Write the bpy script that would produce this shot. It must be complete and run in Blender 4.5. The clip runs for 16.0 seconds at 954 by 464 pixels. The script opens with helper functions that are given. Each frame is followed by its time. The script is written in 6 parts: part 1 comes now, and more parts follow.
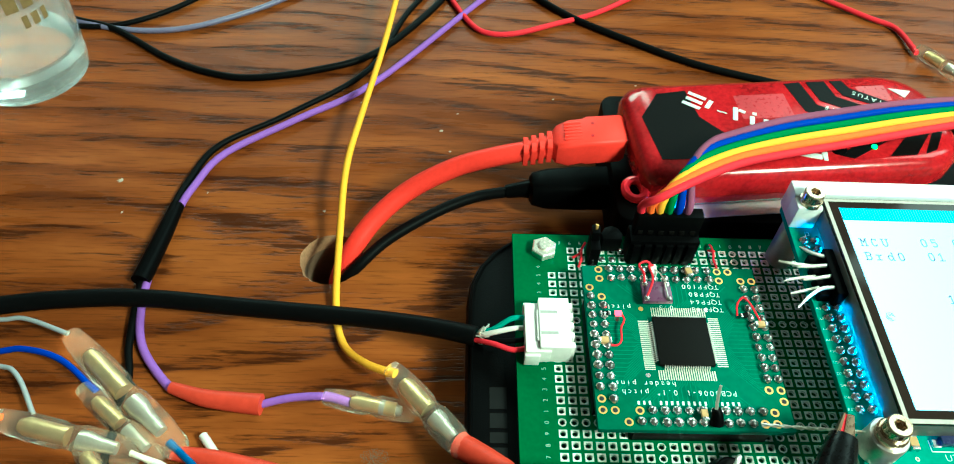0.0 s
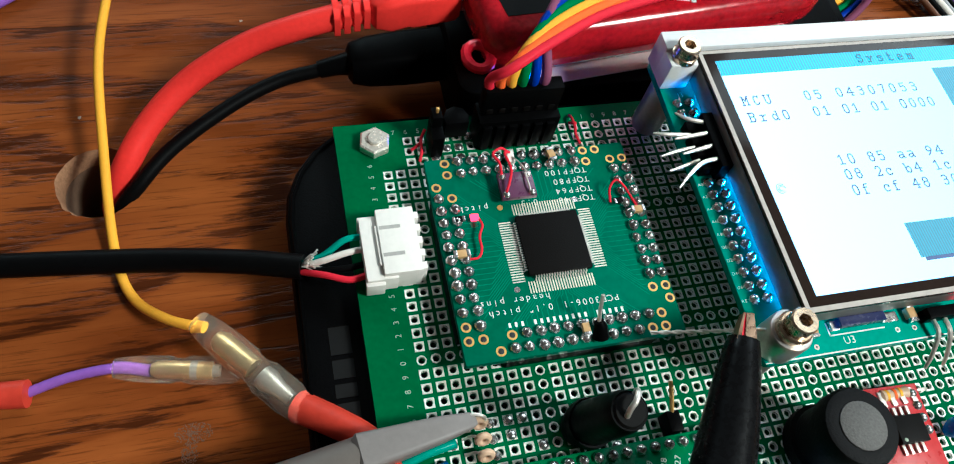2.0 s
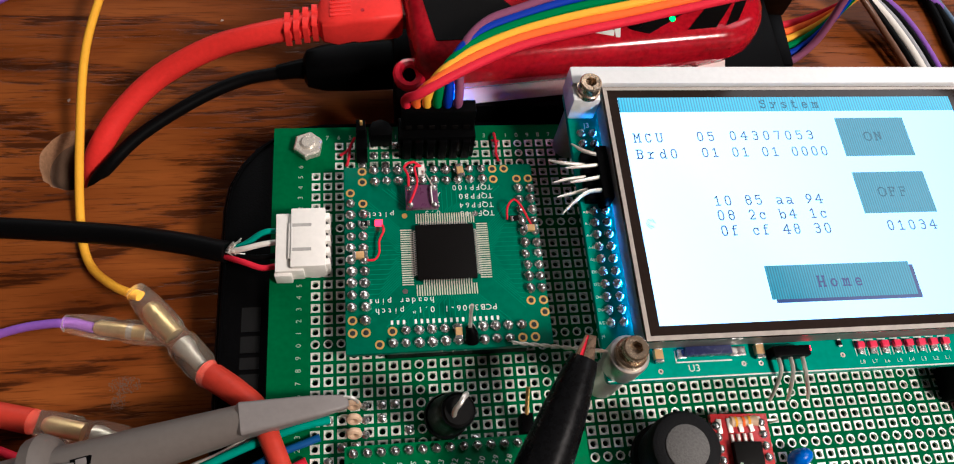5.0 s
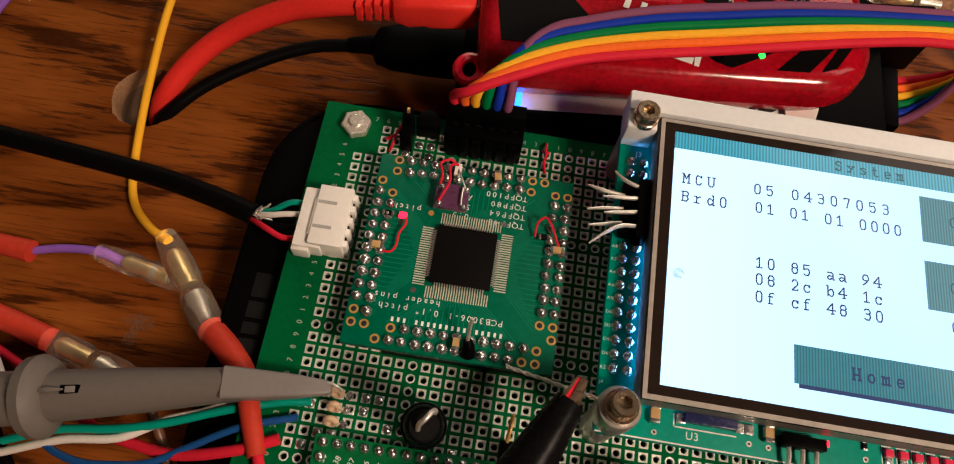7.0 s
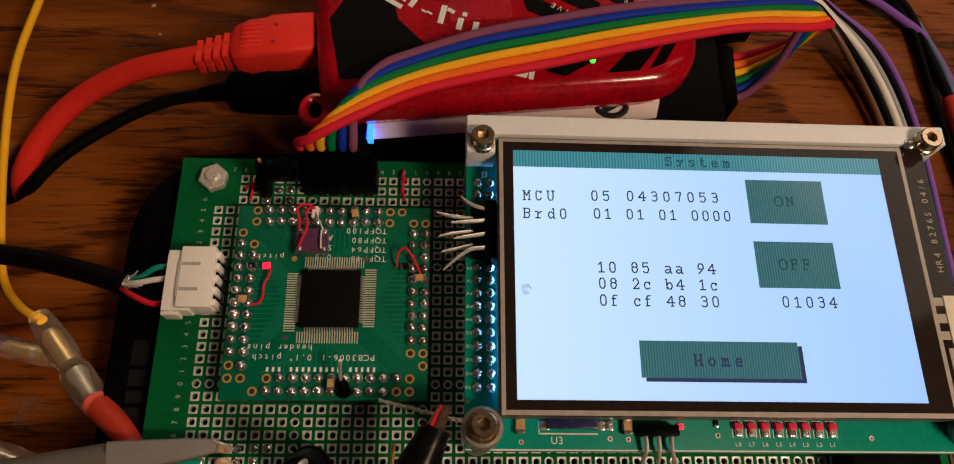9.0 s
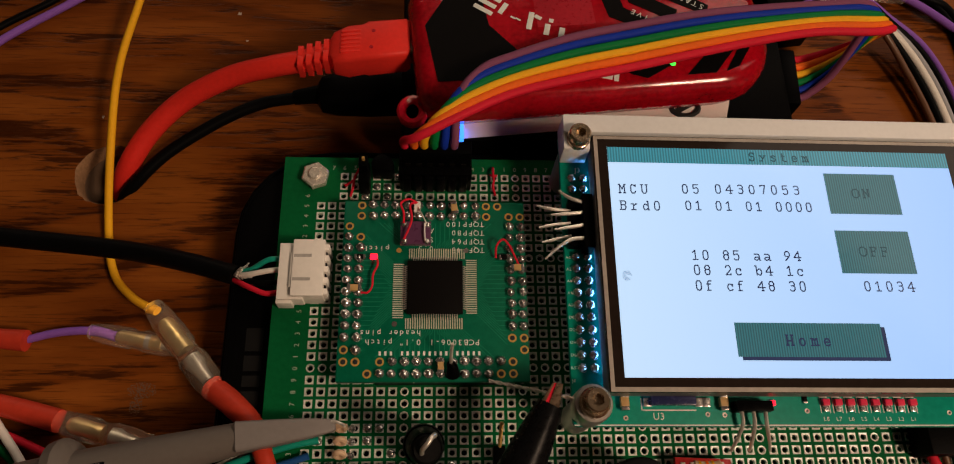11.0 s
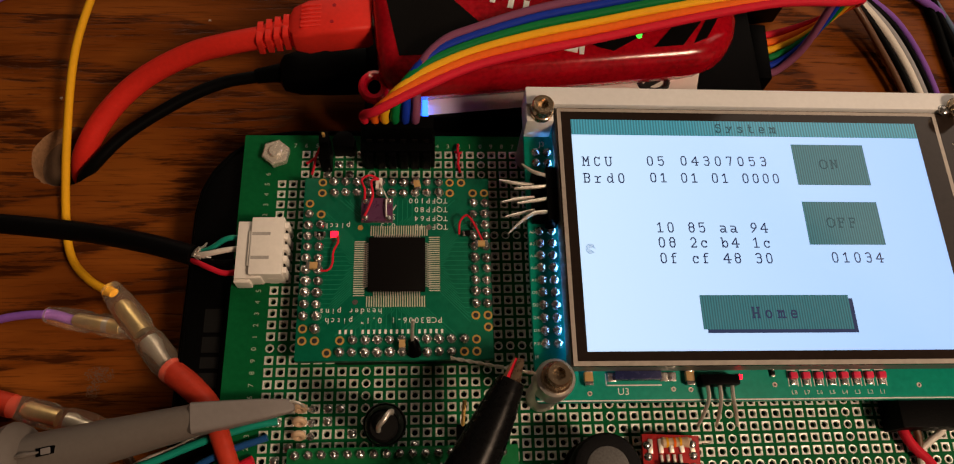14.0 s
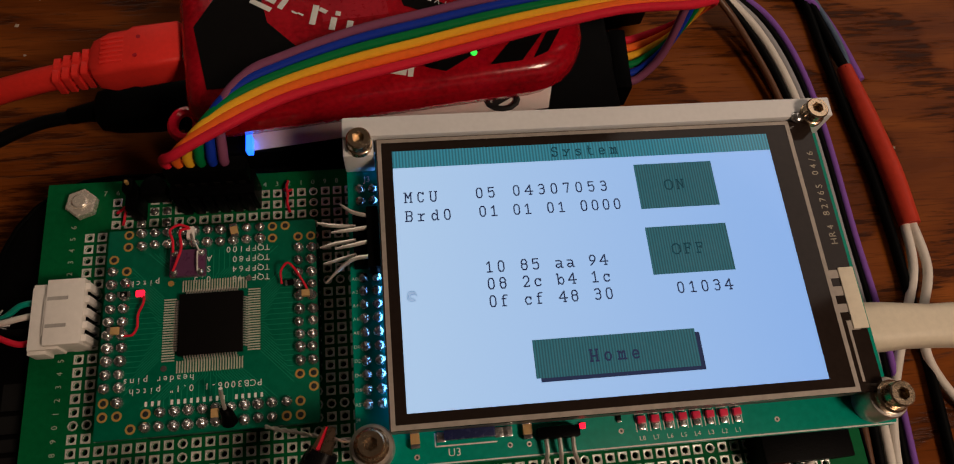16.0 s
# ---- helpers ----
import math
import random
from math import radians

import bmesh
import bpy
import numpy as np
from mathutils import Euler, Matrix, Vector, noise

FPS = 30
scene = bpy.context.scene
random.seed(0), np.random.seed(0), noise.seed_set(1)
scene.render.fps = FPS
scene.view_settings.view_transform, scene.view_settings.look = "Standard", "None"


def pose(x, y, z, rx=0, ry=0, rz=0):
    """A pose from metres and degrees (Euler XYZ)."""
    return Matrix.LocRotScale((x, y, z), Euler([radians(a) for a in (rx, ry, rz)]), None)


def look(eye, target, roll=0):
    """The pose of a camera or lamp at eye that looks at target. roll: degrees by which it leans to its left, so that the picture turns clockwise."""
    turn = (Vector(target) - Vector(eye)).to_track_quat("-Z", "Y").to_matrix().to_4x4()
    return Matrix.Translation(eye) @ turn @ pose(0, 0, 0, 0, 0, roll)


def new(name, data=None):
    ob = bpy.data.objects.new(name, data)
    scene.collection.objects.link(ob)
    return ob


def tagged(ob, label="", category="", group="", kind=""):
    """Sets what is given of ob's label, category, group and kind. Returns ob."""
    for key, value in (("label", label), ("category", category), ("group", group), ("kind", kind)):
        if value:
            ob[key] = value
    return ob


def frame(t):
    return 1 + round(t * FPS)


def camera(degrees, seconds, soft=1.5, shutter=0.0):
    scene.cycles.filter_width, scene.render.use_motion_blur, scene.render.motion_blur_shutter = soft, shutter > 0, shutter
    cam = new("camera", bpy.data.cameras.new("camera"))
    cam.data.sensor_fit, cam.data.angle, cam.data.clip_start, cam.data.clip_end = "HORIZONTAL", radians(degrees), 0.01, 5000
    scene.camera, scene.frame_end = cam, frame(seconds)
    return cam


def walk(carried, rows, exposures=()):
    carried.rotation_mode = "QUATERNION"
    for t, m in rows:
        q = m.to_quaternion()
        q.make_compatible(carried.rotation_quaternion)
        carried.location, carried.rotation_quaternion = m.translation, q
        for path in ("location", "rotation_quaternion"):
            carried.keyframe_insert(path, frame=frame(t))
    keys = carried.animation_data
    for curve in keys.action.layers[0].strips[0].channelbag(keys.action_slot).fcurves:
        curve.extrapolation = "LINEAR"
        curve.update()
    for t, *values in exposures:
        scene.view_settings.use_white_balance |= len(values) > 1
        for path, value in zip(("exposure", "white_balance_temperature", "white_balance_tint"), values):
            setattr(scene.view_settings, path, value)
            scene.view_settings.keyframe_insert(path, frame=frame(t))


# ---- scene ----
cam = camera(64.46, 16.0, soft=1.1, shutter=0.0)
# seconds, x, y, z in metres, then the turn in degrees
ROWS = [
    (0, -0.027693, -0.114593, 0.148766, 38.850, -1.860, 0.162),
    (0.5, -0.011484, -0.096020, 0.143275, 32.274, -1.925, -0.837),
    (1, -0.012852, -0.091306, 0.135814, 30.533, -3.954, -7.310),
    (1.5, -0.020268, -0.087809, 0.126443, 28.768, -7.679, -11.326),
    (2, -0.022304, -0.085533, 0.126457, 28.232, -8.240, -11.961),
    (2.5, -0.017764, -0.083768, 0.128459, 28.370, -8.377, -12.394),
    (3, -0.015531, -0.083664, 0.130144, 28.638, -8.523, -12.449),
    (3.5, -0.015976, -0.084610, 0.137378, 28.446, -8.173, -11.436),
    (4, -0.018882, -0.087807, 0.135832, 27.769, -8.365, -8.733),
    (4.5, -0.012191, -0.090272, 0.138871, 26.560, -7.203, -6.932),
    (5, 0.008055, -0.090564, 0.147969, 25.157, -5.940, -4.866),
    (7.3, 0.025201, -0.081422, 0.145525, 22.329, -2.625, 9.518),
    (7.5, 0.024194, -0.080319, 0.145949, 21.614, -2.391, 9.683),
    (8, 0.025034, -0.079623, 0.147800, 20.899, -2.006, 8.846),
    (8.5, 0.040561, -0.071845, 0.150948, 20.829, -2.754, 2.932),
    (9, 0.043574, -0.072704, 0.156460, 21.189, -2.930, -0.318),
    (9.5, 0.031402, -0.073557, 0.158426, 20.795, -3.011, -2.301),
    (9.7, 0.022862, -0.076588, 0.159631, 21.443, -3.188, -0.764),
    (11.8, 0.021230, -0.080871, 0.163796, 21.786, -3.151, -0.826),
    (12, 0.022038, -0.081554, 0.162572, 21.668, -3.109, -0.969),
    (12.5, 0.025065, -0.076744, 0.165576, 21.993, -3.257, -1.657),
    (13, 0.026108, -0.077046, 0.163819, 21.234, -3.381, -2.145),
    (13.5, 0.025281, -0.080275, 0.160119, 21.444, -3.690, -1.492),
    (14, 0.028003, -0.082651, 0.158997, 21.709, -3.449, -1.521),
    (14.5, 0.034082, -0.074065, 0.162935, 22.391, -4.455, -5.240),
    (15, 0.046223, -0.069386, 0.162889, 23.722, -4.668, -7.448),
    (15.5, 0.053669, -0.067700, 0.154285, 23.018, -4.818, -7.740),
    (16, 0.058151, -0.070344, 0.151446, 21.504, -4.216, -5.676),
]
# seconds, stops, kelvin, tint: the clip's camera darkens its picture on the way
EXPOSURES = [(0.0, 0.98, 3750, -43), (0.5, 0.79, 3800, -39), (1.0, 0.60, 3850, -29), (1.5, 0.41, 3960, -16), (2.5, 0.34, 4180, -3), (5.0, 0.07, 4580, 7), (7.3, -0.55, 5700, 12), (8.5, -0.87, 6050, 13), (9.0, -1.08, 6000, 13), (9.6, -1.33, 5750, 14), (11.8, -1.02, 6150, 14), (12.5, -0.96, 6150, 14), (14.5, -1.12, 6150, 14), (15.2, -1.34, 5950, 14), (16.0, -1.58, 5700, 14)]
walk(cam, [(t, pose(x, y, z, rx, ry, rz)) for t, x, y, z, rx, ry, rz in ROWS], EXPOSURES)

# ---- light: a warm desk lamp, and two added, unseen lights beyond the desk ----
world = bpy.data.worlds.new("room_air")
scene.world = world
world.use_nodes = True
world.node_tree.nodes["Background"].inputs[0].default_value = (0.9, 0.8, 0.7, 1)
world.node_tree.nodes["Background"].inputs[1].default_value = 0.01


def area(name, eye, target, size, watts, colour):
    lamp = bpy.data.lights.new(name, "AREA")
    lamp.shape, lamp.size, lamp.size_y, lamp.energy, lamp.color = "RECTANGLE", size[0], size[1], watts, colour
    ob = new(name, lamp)
    ob.matrix_world = look(eye, target)
    return ob


area("desk_lamp", (0.42, -0.30, 0.54), (0.05, 0, 0), (0.14, 0.14), 6.7, (1.0, 0.70, 0.44))
# added: one washes the screen, the other makes glare on the far desk
area("added_side_light", (1.35, 0.95, 1.30), (0.08, 0.0, 0.0), (1.4, 1.2), 18, (1.0, 0.77, 0.55))
area("added_far_light", (-0.35, 2.30, 1.15), (-0.05, 0.1, 0.0), (1.5, 0.7), 20, (1.0, 0.79, 0.54))


# ---- materials ----
def shade(name, colour, rough=0.5, metal=0.0, vary=0.18, grain=900.0, bump=0.15, glow=None, power=0.0, trans=0.0, ior=1.45, coat=0.0, vary_rough=0.12, island=0.0, spots=60.0, spec=0.5):
    """A surface with variation at two scales, fine relief and uneven gloss."""
    m = bpy.data.materials.new(name)
    m.use_nodes = True
    nt = m.node_tree
    p = nt.nodes["Principled BSDF"]
    co = nt.nodes.new("ShaderNodeTexCoord")
    fine, wide = nt.nodes.new("ShaderNodeTexNoise"), nt.nodes.new("ShaderNodeTexNoise")
    for n, s in ((fine, grain), (wide, spots)):
        n.inputs["Scale"].default_value, n.inputs["Detail"].default_value = s, 4
        nt.links.new(co.outputs["Object"], n.inputs["Vector"])
    add = nt.nodes.new("ShaderNodeMath")
    add.operation = "ADD"
    nt.links.new(fine.outputs["Fac"], add.inputs[0])
    nt.links.new(wide.outputs["Fac"], add.inputs[1])
    ramp = nt.nodes.new("ShaderNodeMapRange")
    ramp.inputs[1].default_value, ramp.inputs[2].default_value = 0.6, 1.4
    ramp.inputs[3].default_value, ramp.inputs[4].default_value = 1 - vary, 1 + vary
    nt.links.new(add.outputs[0], ramp.inputs[0])
    mix = nt.nodes.new("ShaderNodeMix")
    mix.data_type, mix.blend_type = "RGBA", "MULTIPLY"
    mix.inputs["Factor"].default_value = 1
    mix.inputs["A"].default_value = (*colour, 1)
    factor = ramp.outputs[0]
    if island:
        info = nt.nodes.new("ShaderNodeObjectInfo")
        r2 = nt.nodes.new("ShaderNodeMapRange")
        r2.inputs[3].default_value, r2.inputs[4].default_value = 1 - island, 1 + island
        nt.links.new(info.outputs["Random"], r2.inputs[0])
        mul = nt.nodes.new("ShaderNodeMath")
        mul.operation = "MULTIPLY"
        nt.links.new(factor, mul.inputs[0])
        nt.links.new(r2.outputs[0], mul.inputs[1])
        factor = mul.outputs[0]
    nt.links.new(factor, mix.inputs["B"])
    nt.links.new(mix.outputs["Result"], p.inputs["Base Color"])
    rr = nt.nodes.new("ShaderNodeMapRange")
    rr.inputs[3].default_value, rr.inputs[4].default_value = max(rough - vary_rough, 0.02), min(rough + vary_rough, 1)
    nt.links.new(fine.outputs["Fac"], rr.inputs[0])
    nt.links.new(rr.outputs[0], p.inputs["Roughness"])
    p.inputs["Metallic"].default_value = metal
    p.inputs["Specular IOR Level"].default_value = spec
    p.inputs["IOR"].default_value = ior
    p.inputs["Coat Weight"].default_value = coat
    p.inputs["Transmission Weight"].default_value = trans
    if bump:
        b = nt.nodes.new("ShaderNodeBump")
        b.inputs["Strength"].default_value, b.inputs["Distance"].default_value = bump, 0.0002
        nt.links.new(fine.outputs["Fac"], b.inputs["Height"])
        nt.links.new(b.outputs["Normal"], p.inputs["Normal"])
    if glow:
        p.inputs["Emission Color"].default_value = (*glow, 1)
        p.inputs["Emission Strength"].default_value = power
    return m


def oak():
    """Stained flat-sawn oak: nested growth figure, dark pores along the rings, worn varnish."""
    m = bpy.data.materials.new("stained_oak")
    m.use_nodes = True
    nt = m.node_tree
    p = nt.nodes["Principled BSDF"]

    def node(kind, op="", **values):
        n = nt.nodes.new(kind)
        if op:
            n.operation = op
        for key, value in values.items():
            n.inputs[key].default_value = value
        return n

    def math_of(op, a, b=None, c=None):
        n = node("ShaderNodeMath", op)
        for i, v in enumerate((a, b, c)):
            if v is None:
                continue
            if isinstance(v, (int, float)):
                n.inputs[i].default_value = v
            else:
                nt.links.new(v, n.inputs[i])
        return n.outputs[0]

    def ranged(v, a, b, c=0.0, d=1.0):
        n = node("ShaderNodeMapRange")
        n.interpolation_type = "SMOOTHSTEP"
        for i, q in zip((1, 2, 3, 4), (a, b, c, d)):
            n.inputs[i].default_value = q
        nt.links.new(v, n.inputs[0])
        return n.outputs[0]

    def mixed(f, a, b):
        n = node("ShaderNodeMix")
        n.data_type = "RGBA"
        nt.links.new(f, n.inputs["Factor"])
        for key, v in (("A", a), ("B", b)):
            if isinstance(v, tuple):
                n.inputs[key].default_value = (*v, 1)
            else:
                nt.links.new(v, n.inputs[key])
        return n.outputs["Result"]

    co = node("ShaderNodeTexCoord")

    def noise_at(scale, detail, stretch, rough=0.6, warp=0.0):
        mp = node("ShaderNodeMapping", Scale=stretch)
        nt.links.new(co.outputs["Object"], mp.inputs["Vector"])
        n = node("ShaderNodeTexNoise", Scale=scale, Detail=detail, Roughness=rough, Distortion=warp)
        nt.links.new(mp.outputs["Vector"], n.inputs["Vector"])
        return n.outputs["Fac"]

    # growth rings: long ovals round one heart of the board, bent by a slow noise
    heart = node("ShaderNodeMapping", Location=(0.0385, -0.006, 0), Scale=(0.27, 1.0, 0.0))
    nt.links.new(co.outputs["Object"], heart.inputs["Vector"])
    far = node("ShaderNodeVectorMath", "LENGTH")
    nt.links.new(heart.outputs["Vector"], far.inputs[0])
    bend = math_of("MULTIPLY_ADD", noise_at(14.0, 2.0, (0.5, 1.0, 1.0), 0.45), 0.026, -0.013)
    wobble = math_of("MULTIPLY_ADD", noise_at(70.0, 3.0, (0.35, 1.0, 1.0), 0.55), 0.007, -0.0035)
    age = math_of("ADD", math_of("ADD", far.outputs["Value"], bend), wobble)
    turns = math_of("MULTIPLY", math_of("POWER", math_of("MAXIMUM", age, 0.0), 1.12), 118.0)
    phase = math_of("FRACT", turns)
    ring = math_of("MULTIPLY", ranged(phase, 0.30, 0.86), ranged(phase, 0.90, 1.0, 1.0, 0.0))
    streak = noise_at(16.0, 5.0, (0.8, 5.0, 1.0), 0.62, 0.4)
    patch = noise_at(22.0, 2.0, (0.6, 1.0, 1.0), 0.5)
    pores = noise_at(185.0, 4.0, (0.34, 3.4, 1.0), 0.66, 0.25)
    hair = noise_at(520.0, 3.0, (0.14, 3.6, 1.0), 0.6, 0.1)
    tone = math_of("MULTIPLY_ADD", streak, 0.66, math_of("MULTIPLY_ADD", patch, 0.40, math_of("MULTIPLY", ring, -0.10)))
    ramp = node("ShaderNodeValToRGB")
    e = ramp.color_ramp.elements
    e[0].position, e[0].color = 0.28, (0.062, 0.0138, 0.0017, 1)
    e[1].position, e[1].color = 0.72, (0.30, 0.090, 0.0115, 1)
    mid = e.new(0.48)
    mid.color = (0.160, 0.041, 0.0046, 1)
    nt.links.new(tone, ramp.inputs["Fac"])
    # pores stand close on the rings, thin out between them and come in patches
    thick = math_of("MULTIPLY_ADD", ring, 0.15, math_of("MULTIPLY_ADD", patch, 0.26, pores))
    open_pore = ranged(thick, 0.725, 0.86)
    fine = math_of("MULTIPLY", ranged(math_of("MULTIPLY_ADD", ring, 0.05, hair), 0.52, 0.68), 0.55)
    colour = mixed(fine, ramp.outputs["Color"], (0.060, 0.0160, 0.0032))
    colour = mixed(math_of("MULTIPLY", open_pore, 0.82), colour, (0.026, 0.0068, 0.0016))
    nt.links.new(colour, p.inputs["Base Color"])
    nt.links.new(ranged(streak, 0.3, 0.7, 0.24, 0.40), p.inputs["Roughness"])
    p.inputs["Specular IOR Level"].default_value = 0.07
    b = node("ShaderNodeBump", Strength=0.35, Distance=0.0003)
    b.invert = True
    nt.links.new(open_pore, b.inputs["Height"])
    nt.links.new(b.outputs["Normal"], p.inputs["Normal"])
    return m


OAK = oak()
RAW_WOOD = shade("raw_chipped_wood", (0.27, 0.15, 0.075), 0.85, grain=1500, bump=0.6, vary=0.3, spec=0.1)
BLACK = shade("black_plastic", (0.0016, 0.0016, 0.0018), 0.4, bump=0.08, spec=0.035)
BLACK_CASE = shade("scuffed_black_case", (0.0018, 0.0018, 0.002), 0.5, bump=0.25, vary=0.4, grain=2600, spec=0.05)
BLACK_CABLE = shade("black_cable_jacket", (0.0024, 0.0024, 0.0026), 0.5, bump=0.1, spec=0.06)
CHIP = shade("chip_resin", (0.0042, 0.0036, 0.0033), 0.5, bump=0.25, grain=5000, spec=0.08)
GREEN = shade("green_solder_mask", (0.008, 0.14, 0.04), 0.36, bump=0.05, spec=0.12)
GREEN_BACK = shade("perfboard_mask", (0.004, 0.105, 0.030), 0.36, bump=0.06, spec=0.1)
TEAL = shade("teal_solder_mask", (0.003, 0.118, 0.062), 0.36, bump=0.05, spec=0.12)
# mask colour blued and brightened for the panel's glow on the board
LCD_MASK = shade("glow_blued_mask", (0.004, 0.27, 0.19), 0.34, bump=0.05, spec=0.15)
TRACE = shade("masked_trace", (0.014, 0.20, 0.11), 0.36, bump=0.0, spec=0.15)
TIN = shade("tinned_pad", (0.95, 0.91, 0.83), 0.38, 0.5, vary=0.3, grain=2500, bump=0.3, island=0.25)
SOLDER = shade("solder", (0.60, 0.59, 0.58), 0.24, 0.92, vary=0.35, grain=1500, bump=0.45, island=0.3)
GOLD = shade("gold_plate", (0.90, 0.55, 0.15), 0.36, 0.65, vary=0.15, grain=2500)
STEEL = shade("stainless_steel", (0.84, 0.78, 0.68), 0.26, 0.5, vary=0.12, grain=1500)
SCREW = shade("brassy_steel", (0.56, 0.43, 0.29), 0.24, 0.95, vary=0.15, grain=1500)
ALU = shade("turned_aluminium", (0.60, 0.57, 0.53), 0.33, 0.8, vary=0.15, grain=1800)
PIN = shade("tinned_pin", (0.78, 0.73, 0.66), 0.38, 0.75, vary=0.15, grain=2000)
WHITE = shade("white_nylon", (0.86, 0.82, 0.76), 0.42, bump=0.05, vary=0.06)
SHADOW_GAP = shade("groove_shade", (0.42, 0.40, 0.37), 0.6, bump=0.0)
CREAM = shade("cream_plug_plastic", (0.80, 0.72, 0.56), 0.5, bump=0.15, vary=0.08)
FRAME = shade("white_frame_plastic", (0.80, 0.80, 0.80), 0.38, bump=0.05, vary=0.05)
INK = shade("white_ink", (0.72, 0.74, 0.70), 0.6, bump=0.0, vary=0.15)
INK_OLD = shade("faded_ink", (0.36, 0.44, 0.33), 0.6, bump=0.0, vary=0.25)
INK_AND_SHADE = shade("black_ink_and_shade", (0.02, 0.02, 0.02), 0.5, bump=0.0)
INK_GOLD = shade("dull_gold_ink", (0.22, 0.15, 0.06), 0.4, bump=0.0, vary=0.3)
# one red plastic in two tones: shell as lit through, lid as shaded
RED_SHELL = shade("lit_clear_red_shell", (0.92, 0.006, 0.036), 0.2, coat=0.25, vary=0.25, spots=140, bump=0.05, spec=0.35, trans=0.16)
RED_TOP = shade("shaded_red_lid", (0.62, 0.004, 0.016), 0.18, coat=0.3, vary=0.45, spots=110, bump=0.05, spec=0.3, trans=0.5)
RED_INNER = shade("dark_red_inner", (0.36, 0.007, 0.018), 0.3, vary=0.3)
BLACK_FILM = shade("black_printed_film", (0.0035, 0.003, 0.003), 0.42, bump=0.1, spec=0.08)
RED_CABLE = shade("red_cable_jacket", (0.74, 0.030, 0.018), 0.45, bump=0.12, vary=0.1, spec=0.2)
RED_WIRE = shade("red_insulation", (0.62, 0.015, 0.035), 0.52, vary=0.1, spec=0.1)
RED_SLEEVE = shade("red_heat_shrink", (0.50, 0.042, 0.018), 0.48, bump=0.35, vary=0.15, grain=600, spec=0.2)
ORANGE = shade("orange_insulation", (0.84, 0.14, 0.008), 0.52, vary=0.1, spec=0.1)
YELLOW = shade("yellow_insulation", (0.84, 0.42, 0.008), 0.52, vary=0.08, spec=0.1)
GREEN_WIRE = shade("green_insulation", (0.004, 0.17, 0.04), 0.52, vary=0.1, spec=0.1)
TEAL_WIRE = shade("teal_insulation", (0.01, 0.30, 0.22), 0.35, vary=0.1)
BLUE_WIRE = shade("blue_insulation", (0.008, 0.032, 0.36), 0.52, vary=0.1, spec=0.1)
BLUE2 = shade("mid_blue_insulation", (0.012, 0.075, 0.26), 0.35, vary=0.1)
PURPLE = shade("purple_insulation", (0.24, 0.10, 0.46), 0.52, vary=0.1, spec=0.1)
MAUVE = shade("mauve_insulation", (0.21, 0.065, 0.13), 0.52, vary=0.1, spec=0.1)
GREY_WIRE = shade("grey_insulation", (0.34, 0.34, 0.36), 0.4, vary=0.1)
BROWN = shade("brown_insulation", (0.13, 0.06, 0.03), 0.4, vary=0.1)
WHITE_WIRE = shade("white_insulation", (0.76, 0.71, 0.64), 0.4, vary=0.08)
PROBE = shade("grey_probe_plastic", (0.145, 0.125, 0.11), 0.5, bump=0.2, vary=0.08, spec=0.25)
PROBE_TIP = shade("pale_probe_nose", (0.20, 0.18, 0.17), 0.42, bump=0.15, vary=0.08, spec=0.25)
BEAD = shade("tan_bead", (0.60, 0.42, 0.27), 0.45, vary=0.15)
CAP_TAN = shade("tan_ceramic", (0.52, 0.33, 0.13), 0.4, vary=0.12)
CAP_BLUE = shade("blue_ceramic", (0.01, 0.12, 0.62), 0.25, vary=0.1)
RED_PCB = shade("red_solder_mask", (0.42, 0.02, 0.02), 0.3, coat=0.2)
PURPLE_PCB = shade("purple_solder_mask", (0.10, 0.035, 0.085), 0.3, coat=0.3)
FERRITE = shade("ferrite", (0.006, 0.006, 0.0065), 0.6, bump=0.5, grain=2200, spec=0.1)
FERRITE_TOP = shade("ground_ferrite", (0.11, 0.105, 0.10), 0.6, bump=0.6, grain=2600, vary=0.35, spec=0.2)
CRIMP_METAL = shade("brass_crimp", (0.74, 0.57, 0.28), 0.34, 0.9, vary=0.18, grain=500, bump=0.04)
GLASS_RIM = shade("touch_border", (0.022, 0.015, 0.012), 0.10, vary_rough=0.03, bump=0.0, spec=0.22)
GLASS_LINE = shade("silver_touch_trace", (0.42, 0.37, 0.32), 0.35, 0.2, bump=0.0)
SCREEN = shade("lit_screen", (0.05, 0.05, 0.05), 0.10, bump=0.0, vary=0.02, glow=(0.57, 0.77, 1.0), power=2.0)
SCREEN_TEAL = shade("lit_teal", (0.05, 0.06, 0.06), 0.10, bump=0.0, glow=(0.04, 0.38, 0.42), power=0.6)
BUTTON_INK = shade("button_pixels", (0.012, 0.02, 0.02), 0.12, bump=0.0, glow=(0.03, 0.20, 0.24), power=0.5)
SCREEN_BAR = shade("lit_title_bar", (0.05, 0.06, 0.06), 0.10, bump=0.0, glow=(0.06, 0.52, 0.60), power=0.8)
SCREEN_INK = shade("unlit_pixels", (0.012, 0.014, 0.02), 0.12, bump=0.0, glow=(0.11, 0.15, 0.33), power=0.45)
SCREEN_MARK = shade("faint_pixels", (0.05, 0.06, 0.08), 0.12, bump=0.0, glow=(0.26, 0.38, 0.62), power=1.2)
